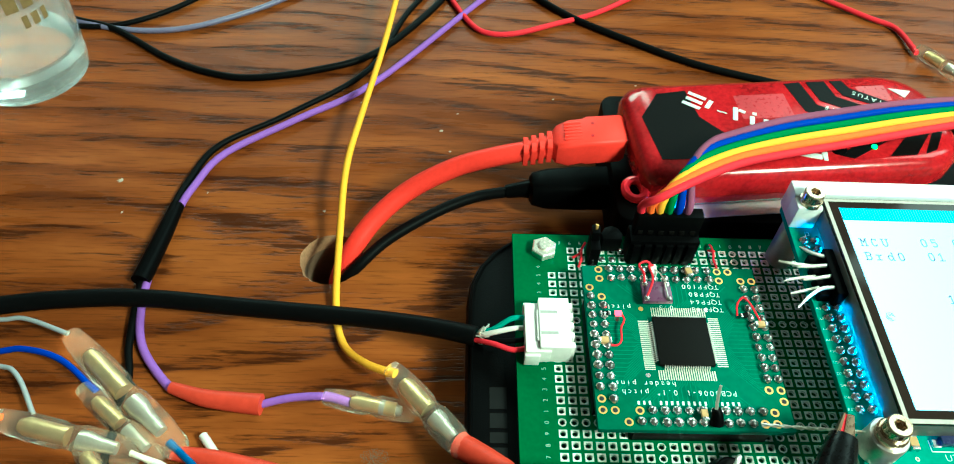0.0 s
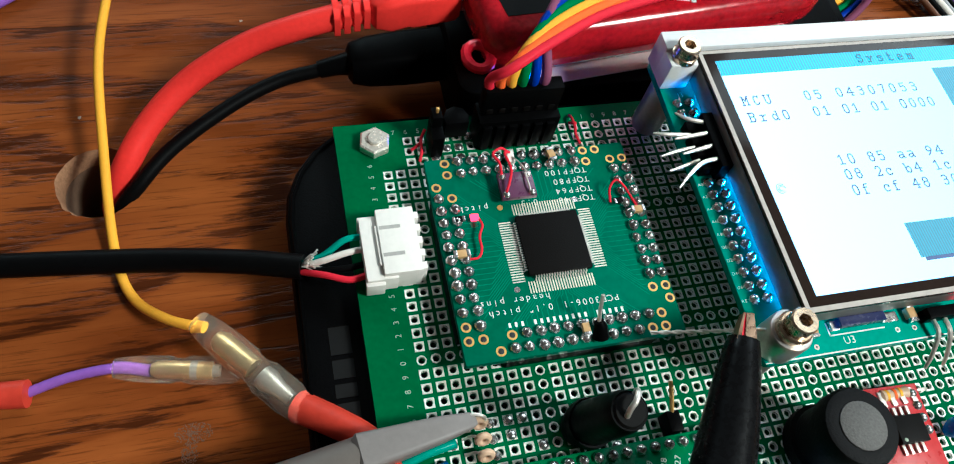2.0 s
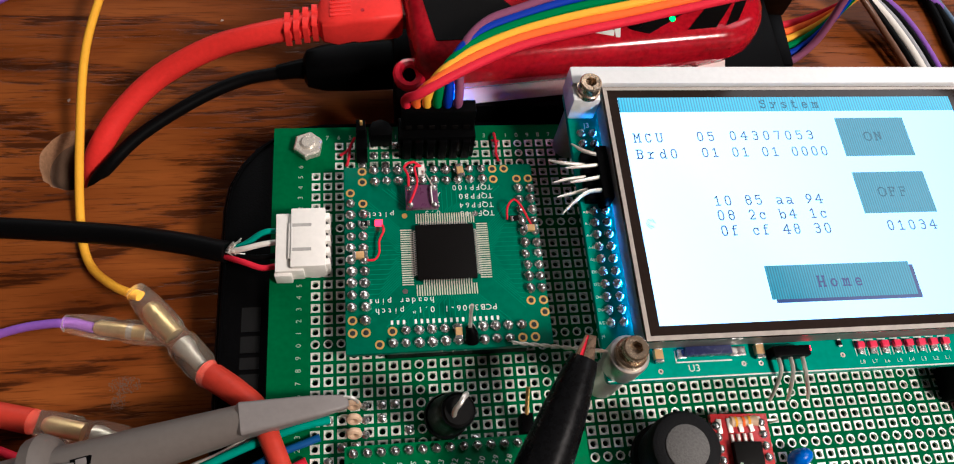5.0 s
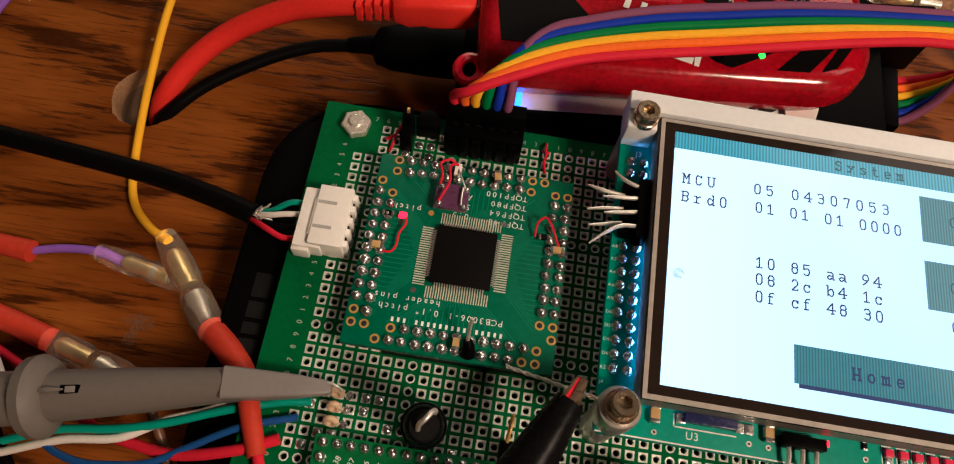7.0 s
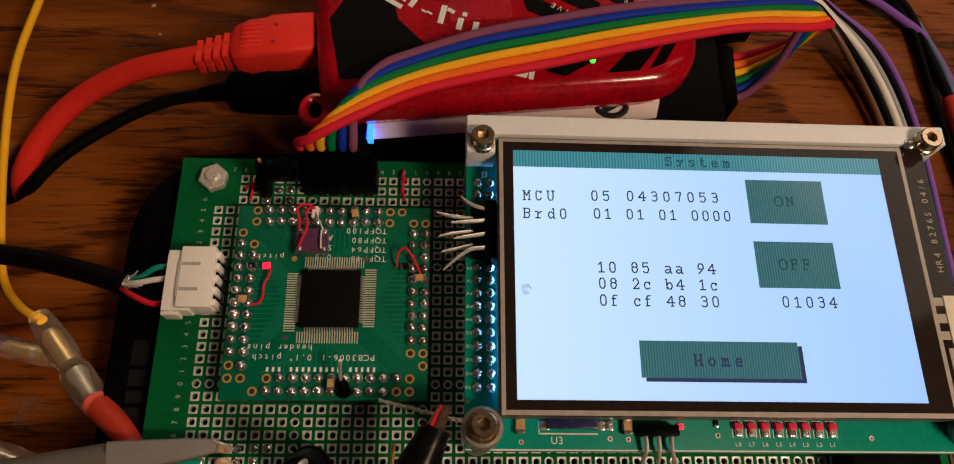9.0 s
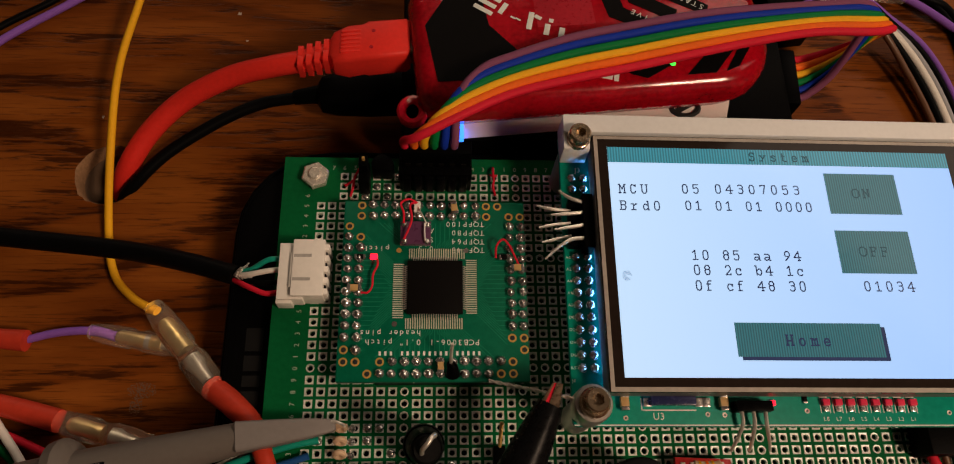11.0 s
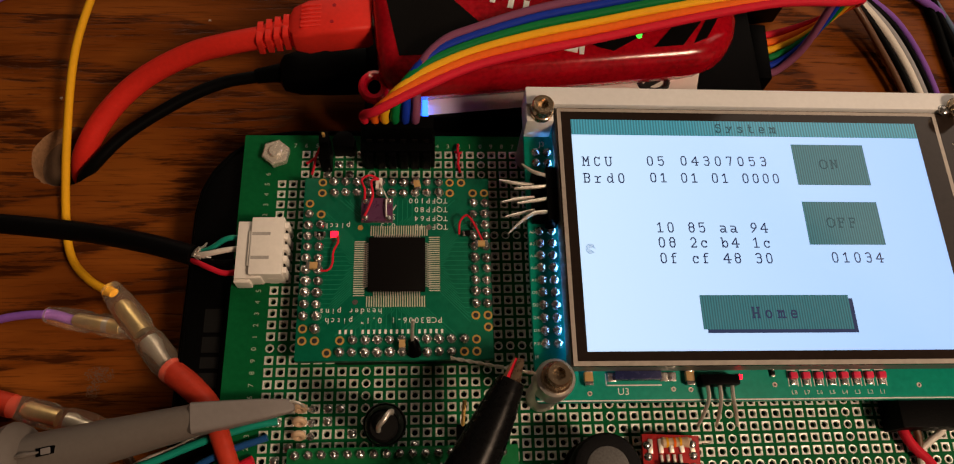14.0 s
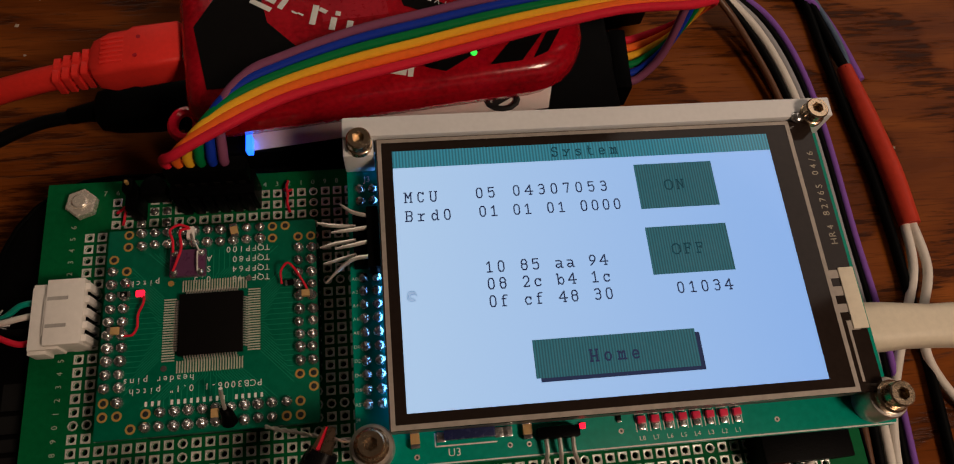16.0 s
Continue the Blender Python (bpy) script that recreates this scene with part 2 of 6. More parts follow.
BACKLIGHT = shade("backlight_edge", (0.7, 0.8, 0.9), 0.4, bump=0.0, glow=(0.18, 0.48, 1.0), power=42.0)
LED_RED = shade("lit_red_led", (0.5, 0.002, 0.006), 0.3, bump=0.0, glow=(1.0, 0.010, 0.028), power=6.0, spec=0.1)
LED_DIM = shade("red_led_body", (0.78, 0.03, 0.09), 0.35, bump=0.0, spec=0.25)
LED_BLUE = shade("lit_blue_led", (0.1, 0.2, 0.9), 0.3, bump=0.0, glow=(0.02, 0.12, 1.0), power=9.0)
LED_GREEN = shade("lit_green_led", (0.1, 0.7, 0.1), 0.3, bump=0.0, glow=(0.06, 1.0, 0.05), power=3.0)
PAPER = shade("white_label_paper", (0.78, 0.74, 0.70), 0.5, bump=0.1, vary=0.05)
WALL = shade("painted_wall", (0.27, 0.23, 0.19), 0.8, grain=60, spots=3)
CARPET = shade("carpet", (0.16, 0.13, 0.11), 0.95, grain=300, spots=8, bump=0.5)
DUST = shade("pale_dust", (0.13, 0.07, 0.04), 0.9, vary=0.3, grain=3000)


def clear(name, colour, rough, ior=1.45, weight=1.0):
    m = shade(name, colour, rough, bump=0.08, vary=0.04, grain=300, trans=weight, ior=ior)
    return m


CLEAR_SLEEVE = clear("clear_nylon_sleeve", (0.95, 0.87, 0.70), 0.14, 1.14, 0.94)
DRINK_GLASS = clear("drinking_glass", (0.93, 0.95, 0.95), 0.04, 1.45, 0.95)
HOLE_DARK = shade("bore_shade", (0.15, 0.09, 0.05), 0.9, grain=1200, bump=0.4)


def tint_across(m, left, right, x0, x1):
    """The panel's own uneven backlight, from its left edge to its right."""
    nt = m.node_tree
    co, sep, mr, mix = (nt.nodes.new(k) for k in ("ShaderNodeTexCoord", "ShaderNodeSeparateXYZ", "ShaderNodeMapRange", "ShaderNodeMix"))
    nt.links.new(co.outputs["Object"], sep.inputs[0])
    nt.links.new(sep.outputs["X"], mr.inputs[0])
    mr.inputs[1].default_value, mr.inputs[2].default_value = x0, x1
    mix.data_type = "RGBA"
    nt.links.new(mr.outputs[0], mix.inputs["Factor"])
    mix.inputs["A"].default_value, mix.inputs["B"].default_value = (*left, 1), (*right, 1)
    nt.links.new(mix.outputs["Result"], nt.nodes["Principled BSDF"].inputs["Emission Color"])


tint_across(SCREEN, (0.64, 0.84, 1.0), (0.38, 0.62, 1.0), 0.058, 0.135)


def line_up(m, period):
    """Fine upright lines in a lit colour, a moire painted into the glow."""
    nt = m.node_tree
    p = nt.nodes["Principled BSDF"]
    co, wave, mix = (nt.nodes.new(k) for k in ("ShaderNodeTexCoord", "ShaderNodeTexWave", "ShaderNodeMix"))
    wave.bands_direction = "X"
    wave.inputs["Scale"].default_value = 0.314 / period
    nt.links.new(co.outputs["Object"], wave.inputs["Vector"])
    mix.data_type = "RGBA"
    c = p.inputs["Emission Color"].default_value
    nt.links.new(wave.outputs["Fac"], mix.inputs["Factor"])
    mix.inputs["A"].default_value = (c[0] * 0.5, c[1] * 0.62, c[2] * 0.62, 1)
    mix.inputs["B"].default_value = (c[0] * 1.5, c[1] * 1.36, c[2] * 1.36, 1)
    nt.links.new(mix.outputs["Result"], p.inputs["Emission Color"])


line_up(SCREEN_TEAL, 0.00052)
line_up(SCREEN_BAR, 0.00060)


# ---- building helpers: lengths in millimetres ----
MM = 0.001


def box(bm, x0, x1, y0, y1, z0, z1, turn=0.0, about=None):
    """A box; turned about its middle (or about) by degrees."""
    m = Matrix.Rotation(radians(turn), 3, "Z")
    c = Vector(about) if about else Vector(((x0 + x1) / 2, (y0 + y1) / 2))
    vs = []
    for z in (z0, z1):
        for x, y in ((x0, y0), (x1, y0), (x1, y1), (x0, y1)):
            q = m @ Vector((x - c.x, y - c.y, 0))
            vs.append(bm.verts.new((c.x + q.x, c.y + q.y, z)))
    for f in ((3, 2, 1, 0), (4, 5, 6, 7), (0, 1, 5, 4), (1, 2, 6, 5), (2, 3, 7, 6), (3, 0, 4, 7)):
        bm.faces.new([vs[i] for i in f])
    return vs


def rounded(bm, x0, x1, y0, y1, z0, z1, r=0.3, turn=0.0, about=None):
    """A box with rounded edges."""
    sub = bmesh.new()
    box(sub, x0, x1, y0, y1, z0, z1, turn, about)
    bmesh.ops.bevel(sub, geom=sub.edges[:], offset=r, segments=2, profile=0.6, affect="EDGES", clamp_overlap=True)
    join(bm, sub)


def join(bm, sub):
    at = {v: bm.verts.new(v.co) for v in sub.verts}
    for f in sub.faces:
        bm.faces.new([at[v] for v in f.verts])
    sub.free()


def outline(x0, x1, y0, y1, r, steps=6):
    """A rounded rectangle; r one radius, or four: right-top, left-top, left-bottom, right-bottom."""
    rs = r if isinstance(r, (tuple, list)) else (r,) * 4
    pts = []
    for k, (cx, cy) in enumerate(((x1, y1), (x0, y1), (x0, y0), (x1, y0))):
        q = rs[k]
        sx, sy = (-1 if k in (0, 3) else 1), (-1 if k in (0, 1) else 1)
        for i in range(steps + 1):
            a = radians(90 * k + 90 * i / steps)
            pts.append((cx + sx * q + q * math.cos(a), cy + sy * q + q * math.sin(a)))
    return pts


def loft(bm, rings, cap=True):
    """Skin closed rings of equal count, bottom to top."""
    rows = [[bm.verts.new(p) for p in ring] for ring in rings]
    n = len(rows[0])
    for a, b in zip(rows, rows[1:]):
        for i in range(n):
            bm.faces.new((a[i], a[(i + 1) % n], b[(i + 1) % n], b[i]))
    if cap:
        bm.faces.new(rows[0][::-1])
        bm.faces.new(rows[-1])


def slab(bm, pts, z0, z1, r=0.0):
    """A prism over an outline, its upper and lower edges eased by r."""
    cx, cy = sum(p[0] for p in pts) / len(pts), sum(p[1] for p in pts) / len(pts)

    def shrunk(d, z):
        out = []
        n = len(pts)
        for i in range(n):
            ax, ay = pts[i - 1]
            bx, by = pts[(i + 1) % n]
            t = Vector((bx - ax, by - ay, 0)).normalized()
            out.append((pts[i][0] - t.y * d, pts[i][1] + t.x * d, z))
        return out
    if r:
        loft(bm, [shrunk(r, z0), shrunk(r * 0.3, z0 + r * 0.3), shrunk(0, z0 + r), shrunk(0, z1 - r), shrunk(r * 0.3, z1 - r * 0.3), shrunk(r, z1)])
    else:
        loft(bm, [[(x, y, z0) for x, y in pts], [(x, y, z1) for x, y in pts]])


def frames(pts):
    """Tangents and two turning-free normals along a line."""
    pts = [Vector(p) for p in pts]
    tan = [(pts[min(i + 1, len(pts) - 1)] - pts[max(i - 1, 0)]).normalized() for i in range(len(pts))]
    u = tan[0].orthogonal().normalized()
    out = []
    for p, t in zip(pts, tan):
        u = (u - t * u.dot(t)).normalized()
        out.append((p, u, t.cross(u)))
    return out


def smooth_line(pts, steps=6):
    """A curve through the points (Catmull-Rom)."""
    p = [Vector(q) for q in pts]
    p = [p[0] * 2 - p[1]] + p + [p[-1] * 2 - p[-2]]
    out = []
    for i in range(1, len(p) - 2):
        a, b, c, d = p[i - 1:i + 3]
        for k in range(steps):
            t = k / steps
            out.append(0.5 * (2 * b + (c - a) * t + (2 * a - 5 * b + 4 * c - d) * t * t + (3 * b - a - 3 * c + d) * t ** 3))
    out.append(p[-2])
    return out


def tube(bm, pts, r, seg=10, steps=6, wide=None):
    """A round wire through points; r one radius or a list of radii along it."""
    line = smooth_line(pts, steps) if steps else [Vector(q) for q in pts]
    n = len(line)
    rs = [r] * n if not isinstance(r, (list, tuple)) else [float(np.interp(i / (n - 1), np.linspace(0, 1, len(r)), r)) for i in range(n)]
    loft(bm, [[p + (u * math.cos(2 * math.pi * k / seg) + v * math.sin(2 * math.pi * k / seg)) * q for k in range(seg)] for (p, u, v), q in zip(frames(line), rs)])


def rod(bm, a, b, r0, r1=None, seg=16):
    """A straight round bar from a to b."""
    tube(bm, [a, b], [r0, r0 if r1 is None else r1], seg, 0)


def lathe(bm, x, y, profile, seg=24, turn=0.0):
    """A solid of revolution about the upright at (x, y): (radius, z) from bottom to top."""
    loft(bm, [[(x + r * math.cos(2 * math.pi * k / seg + turn), y + r * math.sin(2 * math.pi * k / seg + turn), z) for k in range(seg)] for r, z in profile])


GLYPHS = {}


def glyph(ch):
    if ch not in GLYPHS:
        cu = bpy.data.curves.new("glyph", "FONT")
        cu.body, cu.size, cu.resolution_u = ch, 1.0, 3
        ob = bpy.data.objects.new("glyph", cu)
        scene.collection.objects.link(ob)
        me = bpy.data.meshes.new_from_object(ob.evaluated_get(bpy.context.evaluated_depsgraph_get()))
        vs = [tuple(v.co) for v in me.vertices]
        GLYPHS[ch] = (vs, [tuple(f.vertices) for f in me.polygons])
        bpy.data.objects.remove(ob)
        bpy.data.curves.remove(cu)
        bpy.data.meshes.remove(me)
    return GLYPHS[ch]


def write(bm, text, x, y, z, size, turn=0.0, pitch=None, lean=0.0, tall=1.0, bold=0.0):
    """Flat letters from (x, y) on; pitch: even steps, as on a screen."""
    m = Matrix.Rotation(radians(turn), 3, "Z")
    if bold:
        write(bm, text, x + bold, y, z + 0.008, size, turn, pitch, lean, tall)
    at = 0.0
    for ch in text:
        if ch != " ":
            vs, fs = glyph(ch)
            w = max((v[0] for v in vs), default=0) + min((v[0] for v in vs), default=0)
            off = (pitch / 2 - w * size / 2) if pitch else 0.0
            new_vs = []
            for v in vs:
                q = m @ Vector((at + off + (v[0] + lean * v[1]) * size, v[1] * size * tall, 0))
                new_vs.append(bm.verts.new((x + q.x, y + q.y, z)))
            for f in fs:
                bm.faces.new([new_vs[i] for i in f])
            at += pitch if pitch else (max(v[0] for v in vs) + 0.09) * size
        else:
            at += pitch if pitch else 0.35 * size


# typewriter letters of the screen: strokes on a grid six wide and nine high
STROKES = {
    "0": "20 40 52 57 49 29 17 12 20", "1": "17 39 30/10 50", "2": "17 29 49 57 55 10 50 51", "3": "18 29 49 57 56 45 25/45 54 52 40 20 11",
    "4": "40 49 03 63/30 50", "5": "59 19 15 46 54 52 40 20 11", "6": "49 27 14 12 20 40 52 54 45 25 14", "7": "18 19 59 30",
    "8": "25 16 17 29 49 57 56 45 25 14 12 20 40 52 54 45", "9": "10 32 55 57 49 29 17 15 24 44 55", "a": "16 46 55 50 60/53 23 12 11 20 30 52",
    "b": "09 19 10/14 36 46 54 52 40 30 12", "c": "54 46 26 14 12 20 40 51/56 54", "d": "49 59 50 60/54 36 26 14 12 20 30 52",
    "e": "13 53 54 46 26 14 12 20 40 51", "f": "59 39 28 20/10 40/16 46", "M": "00 20/10 19/09 19 34 59 69/59 50/40 60",
    "C": "57 48 29 17 12 20 40 52/59 57", "U": "09 29/19 12 20 40 52 59/49 69", "B": "00 40 52 53 45 15/45 56 58 49 09/19 10",
    "r": "06 26 20/00 40/24 46 56", "S": "57 49 29 17 16 25 45 54 52 40 20 12/59 57/10 12", "y": "06 26/46 66/16 33/56 20/00 30",
    "s": "55 46 26 15 24 43 52 40 20 11", "t": "29 21 30 50/16 46", "m": "06 16 10/14 26 34 30/34 46 56 50/00 20/40 60",
    "H": "00 20/10 19/09 29/14 54/40 60/50 59/49 69", "o": "20 40 52 54 46 26 14 12 20", "O": "20 40 62 67 49 29 07 02 20",
    "N": "00 20/10 19/09 19 51 59/49 69", "F": "00 30/10 19/09 59 57/15 45/46 44",
}


def type_out(bm, text, x, y, z, high, pitch, heavy=1.0):
    """Screen letters, high: millimetres of a capital; each in a cell of pitch."""
    uy, ux = high / 9, high / 9 * 1.14
    half = uy * 0.58 * heavy
    n = 0
    for k, ch in enumerate(text):
        for line in STROKES.get(ch, "").split("/"):
            pts = [Vector((x + k * pitch + int(q[0]) * ux, y + int(q[1]) * uy, 0)) for q in line.split()]
            for a, b in zip(pts, pts[1:]):
                d = (b - a).normalized()
                w = Vector((-d.y, d.x, 0)) * half
                a2, b2 = a - d * half * 0.6, b + d * half * 0.6
                n += 1
                up = Vector((0, 0, z + 0.0004 * (n % 40)))
                bm.faces.new([bm.verts.new(v + up) for v in (a2 - w, b2 - w, b2 + w, a2 + w)])


def mesh_of(bm, name, material, angle=38):
    for v in bm.verts:
        v.co = v.co * MM
    bmesh.ops.recalc_face_normals(bm, faces=bm.faces[:])
    me = bpy.data.meshes.new(name)
    bm.to_mesh(me)
    bm.free()
    me.materials.append(material)
    me.polygons.foreach_set("use_smooth", [True] * len(me.polygons))
    me.set_sharp_from_angle(angle=radians(angle))
    return me


def part(name, bm, material, parent, label=""):
    """One mesh object under a thing or a part."""
    ob = new(name, mesh_of(bm, name, material))
    ob.parent = parent
    if label:
        tagged(ob, label)
    return ob


def thing(name, label, category, group="", kind="", bm=None, material=None):
    ob = new(name, mesh_of(bm, name, material) if bm else None)
    return tagged(ob, label, category, group, kind)


def make(build, *args, **kw):
    bm = bmesh.new()
    build(bm, *args, **kw)
    return bm


def wire(name, label, pts, r, material, category="wire", group="", seg=10):
    return thing(name, label, category, group, "", make(tube, pts, r, seg), material)


DESK = -15.5

# ---- the room, plain, round the desk ----
thing("floor", "dull brown carpeted floor under the desk", "floor", "", "structure", make(box, -2600, 2600, -2600, 2600, -770, -750), CARPET)
for nm, b in (("wall_north", (-2600, 2600, 2500, 2600, -750, 1750)), ("wall_south", (-2600, 2600, -2600, -2500, -750, 1750)), ("wall_east", (2500, 2600, -2500, 2500, -750, 1750)), ("wall_west", (-2600, -2500, -2500, 2500, -750, 1750))):
    thing(nm, "plain off-white painted room wall", "wall", "", "structure", make(box, *b), WALL)
thing("ceiling", "plain off-white painted ceiling", "ceiling", "", "structure", make(box, -2600, 2600, -2600, 2600, 1750, 1800), WALL)

# desk top with a bored cable hole
HOLE, HOLE_R = (-61.9, 7.3), 7.8
desk = thing("desk_top", "dark stained oak desk top with a bored cable hole", "desk", "", "structure")
bm = bmesh.new()
n = 64
rnd = random.Random(4)
chip = [HOLE_R + 0.35 + 0.8 * abs(noise.noise((math.cos(a) * 2.2, math.sin(a) * 2.2, 3.1))) + (1.3 if 3.6 < a < 5.2 else 0) * abs(noise.noise((a * 3, 1, 1))) for a in (2 * math.pi * k / n for k in range(n))]
top_in, out_top, out_low, low_in = [], [], [], []
for k in range(n):
    a = 2 * math.pi * k / n
    c, s = math.cos(a), math.sin(a)
    far = 650 / max(abs(c), abs(s))
    top_in.append((HOLE[0] + chip[k] * c, HOLE[1] + chip[k] * s, DESK))
    out_top.append((HOLE[0] + far * c, HOLE[1] + far * s, DESK))
    out_low.append((HOLE[0] + far * c, HOLE[1] + far * s, DESK - 40))
    low_in.append((HOLE[0] + chip[k] * c, HOLE[1] + chip[k] * s, DESK - 40))
rows = [[bm.verts.new(p) for p in ring] for ring in (top_in, out_top, out_low, low_in)]
for a, b in zip(rows, rows[1:]):
    for i in range(n):
        bm.faces.new((a[i], a[(i + 1) % n], b[(i + 1) % n], b[i]))
part("board", bm, OAK, desk)
bm = bmesh.new()
rings = []
for q, z in ((0, -0.05), (0.55, -0.5), (1.0, -2.4), (1.0, -5)):
    rings.append([(HOLE[0] + (chip[k] + (HOLE_R - chip[k]) * q + 0.02) * math.cos(2 * math.pi * k / n), HOLE[1] + (chip[k] + (HOLE_R - chip[k]) * q + 0.02) * math.sin(2 * math.pi * k / n), DESK + z) for k in range(n)])
loft(bm, rings, cap=False)
part("hole_rim", bm, RAW_WOOD, desk, "pale chipped raw wood rim")
# lower bore in a darker brown that stands for the shade inside
bm = bmesh.new()
loft(bm, [[(HOLE[0] + HOLE_R * math.cos(2 * math.pi * k / n), HOLE[1] + HOLE_R * math.sin(2 * math.pi * k / n), DESK + z) for k in range(n)] for z in (-5, -40)], cap=False)
part("hole_wall", bm, HOLE_DARK, desk, "cable hole bore, painted dark for shade")


DULL_CRUMB = shade("dull_crumb", (0.40, 0.32, 0.24), 0.8)


def fleck(x, y, r, material, name, label):
    rn = random.Random(int(x * 7 + y))
    k = 14
    ring = [(r * (0.6 + 0.8 * rn.random())) for _ in range(k)]
    bm = bmesh.new()
    loft(bm, [[(x + ring[i] * f * math.cos(6.2832 * i / k), y + ring[i] * f * math.sin(6.2832 * i / k), z) for i in range(k)] for f, z in ((1, DESK + 0.02), (0.8, DESK + 0.1))])
    thing(name, label, "debris", "crumbs on the desk", "", bm, material)


for x, y, r in ((-31, 49, 0.5), (-34, 58, 0.9), (-29, 66, 0.5), (-126, 34, 1.0), (-122, 22, 0.5), (-66, 24, 0.6), (2, 74, 0.5), (30, 82, 0.5), (-100, 30, 0.4), (-42, 100, 0.6), (188, 10, 0.5), (196, -32, 1.2), (-60, 70, 0.4)):
    fleck(x, y, r * 0.7, DULL_CRUMB, "crumb", "tiny pale crumb on the oak desk")
bm = bmesh.new()
rn = random.Random(12)
for k in range(420):
    a, q = rn.uniform(0, 6.283), rn.random() ** 0.7
    if k % 3:
        x, y = -45.6 + 3.4 * q * math.cos(a), -47.6 + 2.0 * q * math.sin(a)
    else:
        x, y = -46.4 + 1.5 * q * math.cos(a), -51.2 + 2.2 * q * math.sin(a)
    r = rn.uniform(0.06, 0.17)
    loft(bm, [[(x + r * f * math.cos(i * 1.257), y + r * f * math.sin(i * 1.257), DESK + z) for i in range(5)] for f, z in ((1, 0.01), (0.6, 0.05))])
thing("dust_patch", "pale dusty smudge of specks on the desk varnish", "dust", "", "stuff", bm, DUST)

# ---- the black case under the boards ----
case = thing("equipment_case", "scuffed black plastic case with rounded corners under the board", "case")
bm = bmesh.new()
slab(bm, outline(-25.5, 152, -130, 9.0, (10, 22, 22, 10)), DESK, -3.6, 1.6)
part("shell", bm, BLACK_CASE, case)
bm = bmesh.new()
edge = outline(-24.2, 151, -129, 7.7, (9, 21, 21, 9))
tube(bm, [(x, y, -3.55) for x, y in edge] + [(edge[0][0], edge[0][1], -3.55)], 0.35, 6, 0)
part("edge_seam", bm, BLACK, case)
bm = bmesh.new()
for i, (a, b) in enumerate(((0, 5.2), (6.2, 9.6), (10.6, 13.0), (14.0, 17.2))):
    box(bm, -20.2, -16.4, -36 - b, -36 - a, -3.6, -3.52)
part("worn_lettering", bm, shade("worn_grey_print", (0.0075, 0.0075, 0.0075), 0.5, bump=0.0, spec=0.16), case, "faint worn grey lettering")

# ---- the lower device behind, with its white label ----
hub = thing("hub_box", "black plastic device with a white top label and a blue light", "device")
bm = bmesh.new()
slab(bm, outline(13, 112, 9.6, 58, 4), DESK, 1.0, 1.0)
part("shell", bm, BLACK_CASE, hub)
bm = bmesh.new()
slab(bm, [(26.4, 9.9), (94.6, 17.2), (96.0, 22.4), (96, 40), (28, 40)], 1.0, 1.25)
part("label", bm, PAPER, hub, "white paper label")
bm = bmesh.new()
tube(bm, [(84 + 3.6 * math.cos(a * 0.5236), 19.9 + 2.6 * math.sin(a * 0.5236), 1.3) for a in range(13)], 0.75, 6, 0)
box(bm, 81.6, 86.4, 19.1, 20.7, 1.25, 1.4, 30)
part("label_mark", bm, INK_AND_SHADE, hub, "round black mark")
part("status_light", make(rounded, 26.9, 28.3, 8.9, 12.8, 1.0, 3.6, 0.3), LED_BLUE, hub, "lit blue light")

# ---- perfboard ----
P = 2.54
C0, C1, R1 = -2, 55, 36


def has_pad(c, r):
    return (c >= 0 or r >= 3) and 0 <= r <= R1 and c <= C1


perf = thing("perfboard", "green prototyping board with tinned square pads", "circuit board")
bm = bmesh.new()
verts = {}


def vert(x, y, z):
    key = (round(x, 3), round(y, 3), z)
    if key not in verts:
        verts[key] = bm.verts.new((x, y, z))
    return verts[key]


def quad(*p):
    bm.faces.new([vert(*q) for q in p])


HR = 0.60
for c in range(C0, C1 + 1):
    for r in range(0, R1 + 1):
        x, y, h = c * P, -r * P, P / 2
        ring = [(x + h * a, y + h * b) for a, b in ((1, 0), (1, 1), (0, 1), (-1, 1), (-1, 0), (-1, -1), (0, -1), (1, -1))]
        if has_pad(c, r):
            hole = [(x + HR * math.cos(k * math.pi / 4), y + HR * math.sin(k * math.pi / 4)) for k in range(8)]
            for k in range(8):
                j = (k + 1) % 8
                quad((*ring[k], 0), (*ring[j], 0), (*hole[j], 0), (*hole[k], 0))
                quad((*hole[k], 0), (*hole[j], 0), (*hole[j], -1.6), (*hole[k], -1.6))
        else:
            bm.faces.new([vert(*q, 0) for q in ring])
XA, XB, YA, YB = C0 * P - P / 2, C1 * P + P / 2, -R1 * P - P / 2, P / 2
EX0, EX1, EY0, EY1 = -14.3, 148.5, YA - 8, 5.0
for x0, x1, y0, y1 in ((EX0, XA, EY0, EY1), (XB, EX1, EY0, EY1), (XA, XB, YB, EY1), (XA, XB, EY0, YA)):
    quad((x0, y0, 0), (x1, y0, 0), (x1, y1, 0), (x0, y1, 0))
for (x0, y0), (x1, y1) in (((EX0, EY0), (EX1, EY0)), ((EX1, EY0), (EX1, EY1)), ((EX1, EY1), (EX0, EY1)), ((EX0, EY1), (EX0, EY0))):
    quad((x0, y0, 0), (x1, y1, 0), (x1, y1, -1.6), (x0, y0, -1.6))
